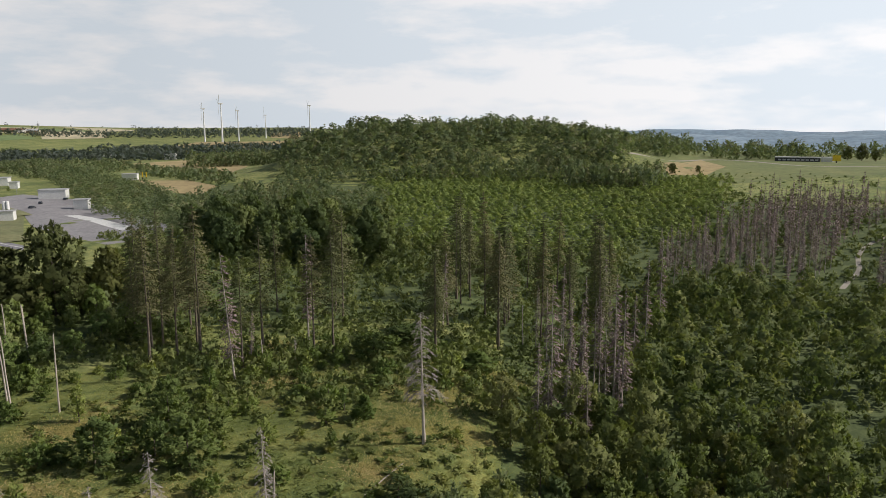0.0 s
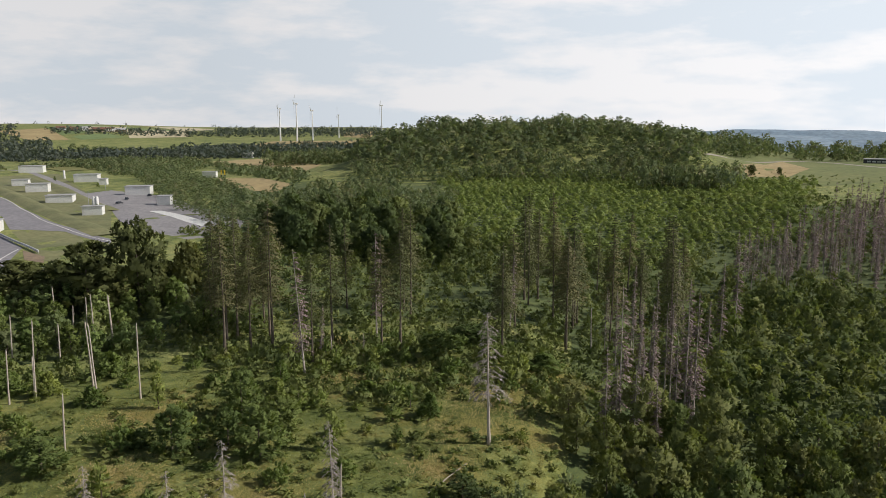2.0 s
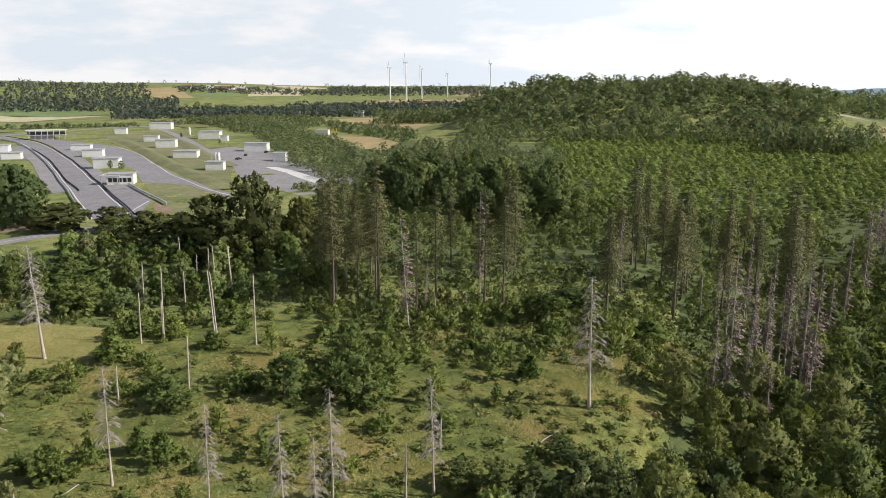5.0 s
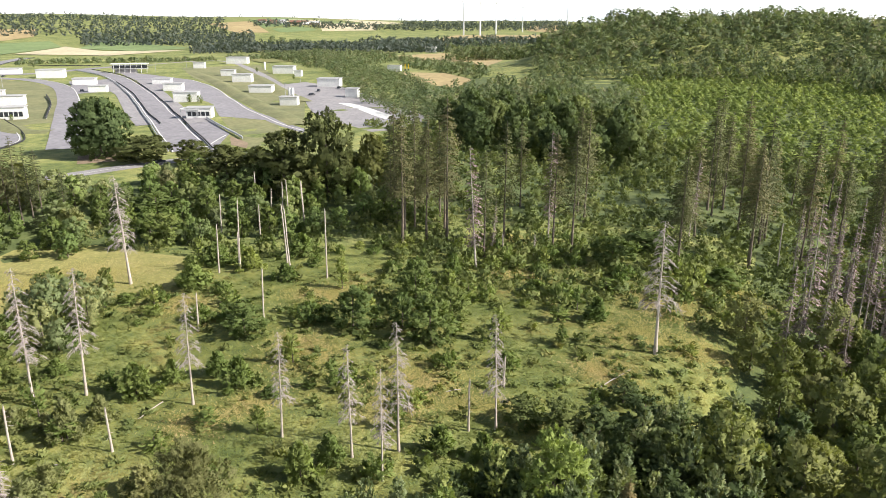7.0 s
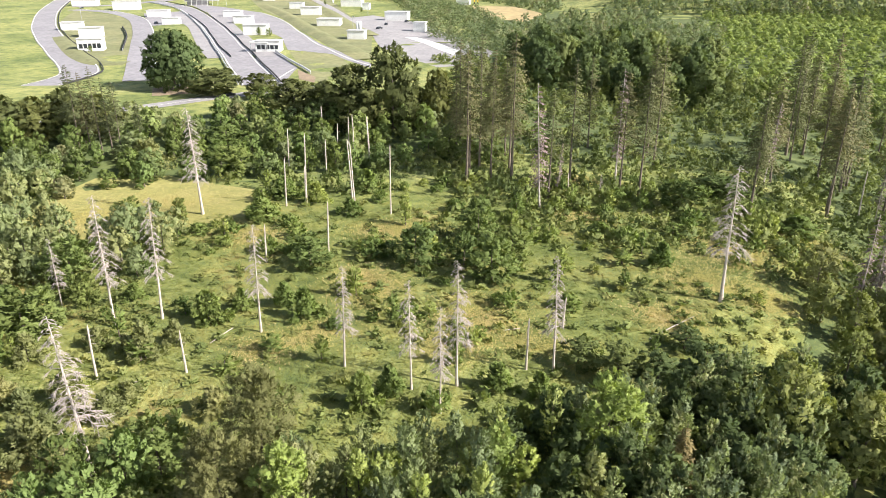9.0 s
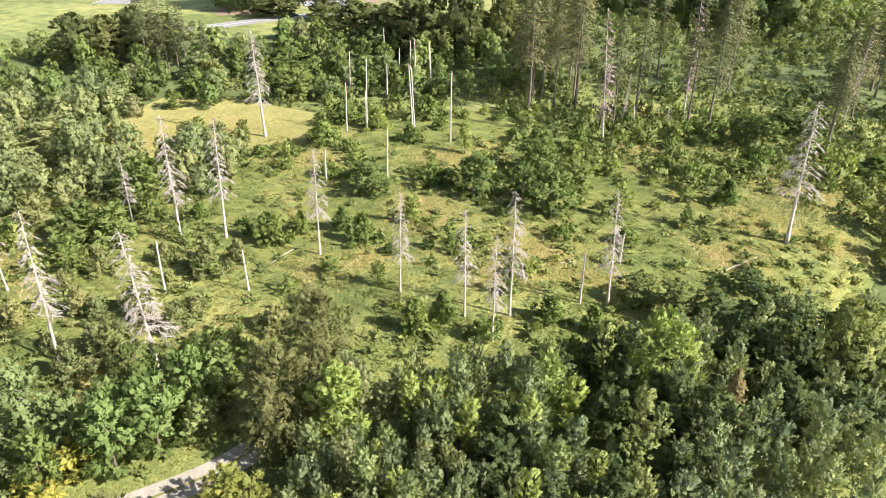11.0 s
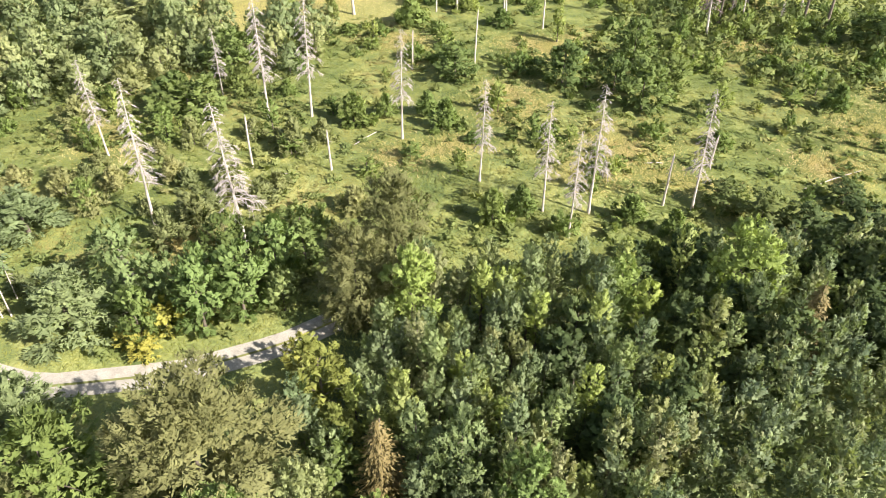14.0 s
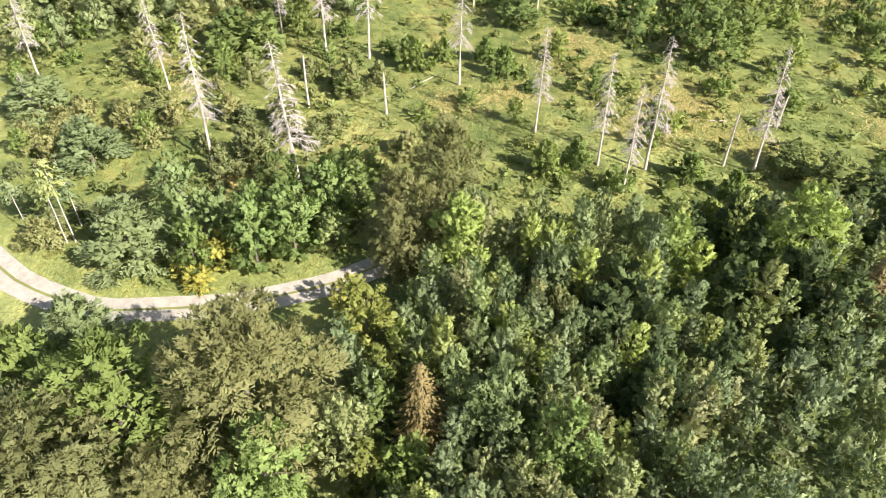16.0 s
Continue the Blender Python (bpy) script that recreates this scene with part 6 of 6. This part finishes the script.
mass("plateau_wood", FAR_FORM, np.concatenate([sector(rng, -18, -12, 740, 850, 10.0), sector(rng, -40, -17, 900, 985, 14.0), sector(rng, -19, -5, 840, 930, 10.5), sector(rng, -27, -18, 810, 850, 11.0)]), (0.8, 1.6), LEAF_FAR_HAZED, "dark line of trees on the plateau's edge", "wood")
# the far woods below carry distance haze in their leaf colour
mass("left_belt", FARTHEST, sector(rng, 19, 38.5, 1080, 1330, 10.5), (0.7, 1.1), LEAF_WOODS_HAZED, "dark green belt of woodland beyond the circuit", "wood")
mass("ridge_wood", FARTHEST, np.concatenate([sector(rng, 36, 68, 1750, 2650, 25), sector(rng, 34, 46, 1420, 1800, 16)]), (0.8, 1.2), LEAF_WOODS_HAZED, "dark wooded ridge on the horizon", "wood")
mass("turbine_wood", FARTHEST, np.concatenate([sector(rng, 9, 26, 1280, 1500, 13), sector(rng, 10, 34, 2150, 2400, 22), sector(rng, 10, 23, 2400, 2700, 22)]), (0.9, 1.3), LEAF_WOODS_HAZED, "dark woodland below the wind turbines", "wood")
mass("crest_trees", FARTHEST, sector(rng, 8, 60, 3300, 3500, 105), (0.5, 1.0), LEAF_WOODS_HAZED, "scattered trees along the far crest", "wood")
mass("village_trees", FARTHEST, sector(rng, 28.5, 34.5, 2310, 2440, 26), (0.5, 0.9), LEAF_WOODS_HAZED, "trees round the far village", "wood")
mass("circuit_hedge", LOW_FORM, np.concatenate([sector(rng, 37, 50, 880, 915, 7.5), sector(rng, 27, 36, 900, 960, 8.0)]), (1.4, 2.2), LEAF_FAR_HAZED, "clipped green hedge behind the circuit", "hedge")
pts = np.concatenate([sector(rng, -16, 27, 122, 205, 2.9), sector(rng, -16, 26, 200, 330, 3.5), sector(rng, 27, 48, 148, 200, 3.6)])
pts = pts[~inside(pts, MEADOW_PATCH)]
mass("undergrowth", LOW_FORM, pts, (0.4, 1.25), LEAF_UNDER, "tangled green undergrowth below the spruces", "undergrowth")
mass("valley_scrub", LOW_FORM, np.concatenate([sector(rng, -38, -12, 225, 470, 5.0), sector(rng, -36, -13, 440, 600, 17.0)]), (0.5, 1.4), LEAF_UNDER, "green scrub among dead spruces", "scrub")
pts = sector(rng, -6, 80, 54, 150, 2.4)
a, d = bearing(pts)
pts = pts[(d > edge(a) - 2) & clear_of(pts, FOREST_TRACK, 3.2)]
pts = pts[~inside(pts, MEADOW_PATCH) | (rng.random(len(pts)) < 0.08)]
keep = shrubby(pts, rng)
weeds = sector(rng, -4, 80, 58, 150, 1.9)
a, d = bearing(weeds)
weeds = weeds[(d > edge(a) - 2) & clear_of(weeds, FOREST_TRACK, 2.6)]
mass("weeds", WEED_FORM, weeds, (0.6, 1.3), LEAF_WEED, "tall yellow-green weeds and grass of the clearing", "weeds", (0.5, 1.1), 0.05)
mass("low_scrub", SMALL_FORM, pts[keep | (rng.random(len(pts)) < 0.3)], (0.5, 2.1), LEAF_BRAMBLE, "low green brambles and saplings in the grass", "brambles", (0.35, 0.9), 0.1)

mass("meadow_scrub", SMALL_FORM, sector(rng, -30, -15, 450, 610, 7.5), (0.7, 1.5), LEAF_UNDER, "small green shrubs on the plateau's edge", "scrub")
mass("edge_wood", FAR_FORM, area(rng, [(-157.2, 438.1), (-145.8, 484.0), (-82.3, 502.7), (-61.6, 416.4), (-124.7, 391.6)], 7.5), (0.5, 0.85), LEAF_FAR_HAZED, "dark green trees at the foot of the knoll", "wood")

# ---- grass ----
def blades(name, p, tall, thick, mat, label):
    """Leaning blades of grass, lit as a sward."""
    n = len(p)
    h, w, turn = rng.uniform(*tall, n), rng.uniform(*thick, n), rng.uniform(0, 2 * np.pi, n)
    way = np.stack([np.cos(turn), np.sin(turn)], 1)
    s = np.concatenate([np.stack([way[:, 1], -way[:, 0]], 1) * w[:, None], np.zeros((n, 1))], 1)
    tip = p + np.concatenate([way * h[:, None] * 0.9, h[:, None] * 0.45], 1)
    v = np.stack([p - s, p + s, tip], 1).reshape(-1, 3)
    up = np.concatenate([way * -0.2, np.ones((n, 1))], 1)
    up /= np.linalg.norm(up, axis=1)[:, None]
    tagged(new(name, quick_mesh(name, np.concatenate([v, np.repeat(up, 3, 0)], 1), np.arange(3 * n).reshape(n, 3), mat)), label, "grass", kind="stuff")


n = 210000
x, y = polar(rng.uniform(-8, 82, n), np.sqrt(rng.uniform(40 ** 2, 160 ** 2, n)))
p = np.stack([x, y, ground_z(x, y)], 1)
blades("grass", p[clear_of(p, FOREST_TRACK, 1.9)], (0.2, 0.6), (0.03, 0.075), GRASS_BLADE, "tall yellowing grass tufts of the clearing")
# drifts of dry grass: plan position, half length across and along the view
DRY = [(-55.1, 88.7, 5.5, 7.9), (-34.4, 86.1, 5.8, 6.5), (-7.6, 113.4, 5.6, 5.8), (-64.1, 112.3, 7.7, 4.5), (-35.0, 77.6, 4.6, 3.9), (-2.7, 128.7, 7.5, 7.3), (2.8, 114.2, 4.8, 5.1), (-9.9, 99.6, 5.0, 3.8), (-24.6, 82.8, 4.7, 3.1), (-32.9, 137.5, 5.8, 3.9), (-53.9, 72.7, 4.0, 3.5), (-64.8, 34.1, 3.4, 2.9), (-96.8, 43.9, 4.9, 8.0), (-63.2, 33.4, 3.7, 4.4), (-105.0, 62.1, 5.6, 7.3), (-58.2, 66.1, 4.0, 3.5), (-86.3, 99.3, 6.5, 4.3), (-42.8, 159.2, 6.7, 4.4), (8.6, 146.3, 10.6, 5.3), (-117.0, 103.0, 13.0, 11.0), (-125.0, 87.0, 8.0, 6.0)]
drift = []
for x, y, wide, deep in DRY:
    n = int(wide * deep * 110)
    a = math.atan2(-x, y)
    u, w = rng.normal(size=n) * wide * 0.62, rng.normal(size=n) * deep * 0.62
    drift.append(np.stack([x + u * math.cos(a) - w * math.sin(a), y + u * math.sin(a) + w * math.cos(a)], 1))
q = np.concatenate(drift)
q = q[clear_of(q, FOREST_TRACK, 2.2)]
blades("dry_grass", np.stack([q[:, 0], q[:, 1], ground_z(q[:, 0], q[:, 1])], 1), (0.2, 0.55), (0.05, 0.12), DRY_BLADE, "straw-yellow dry grass in drifts over the clearing")
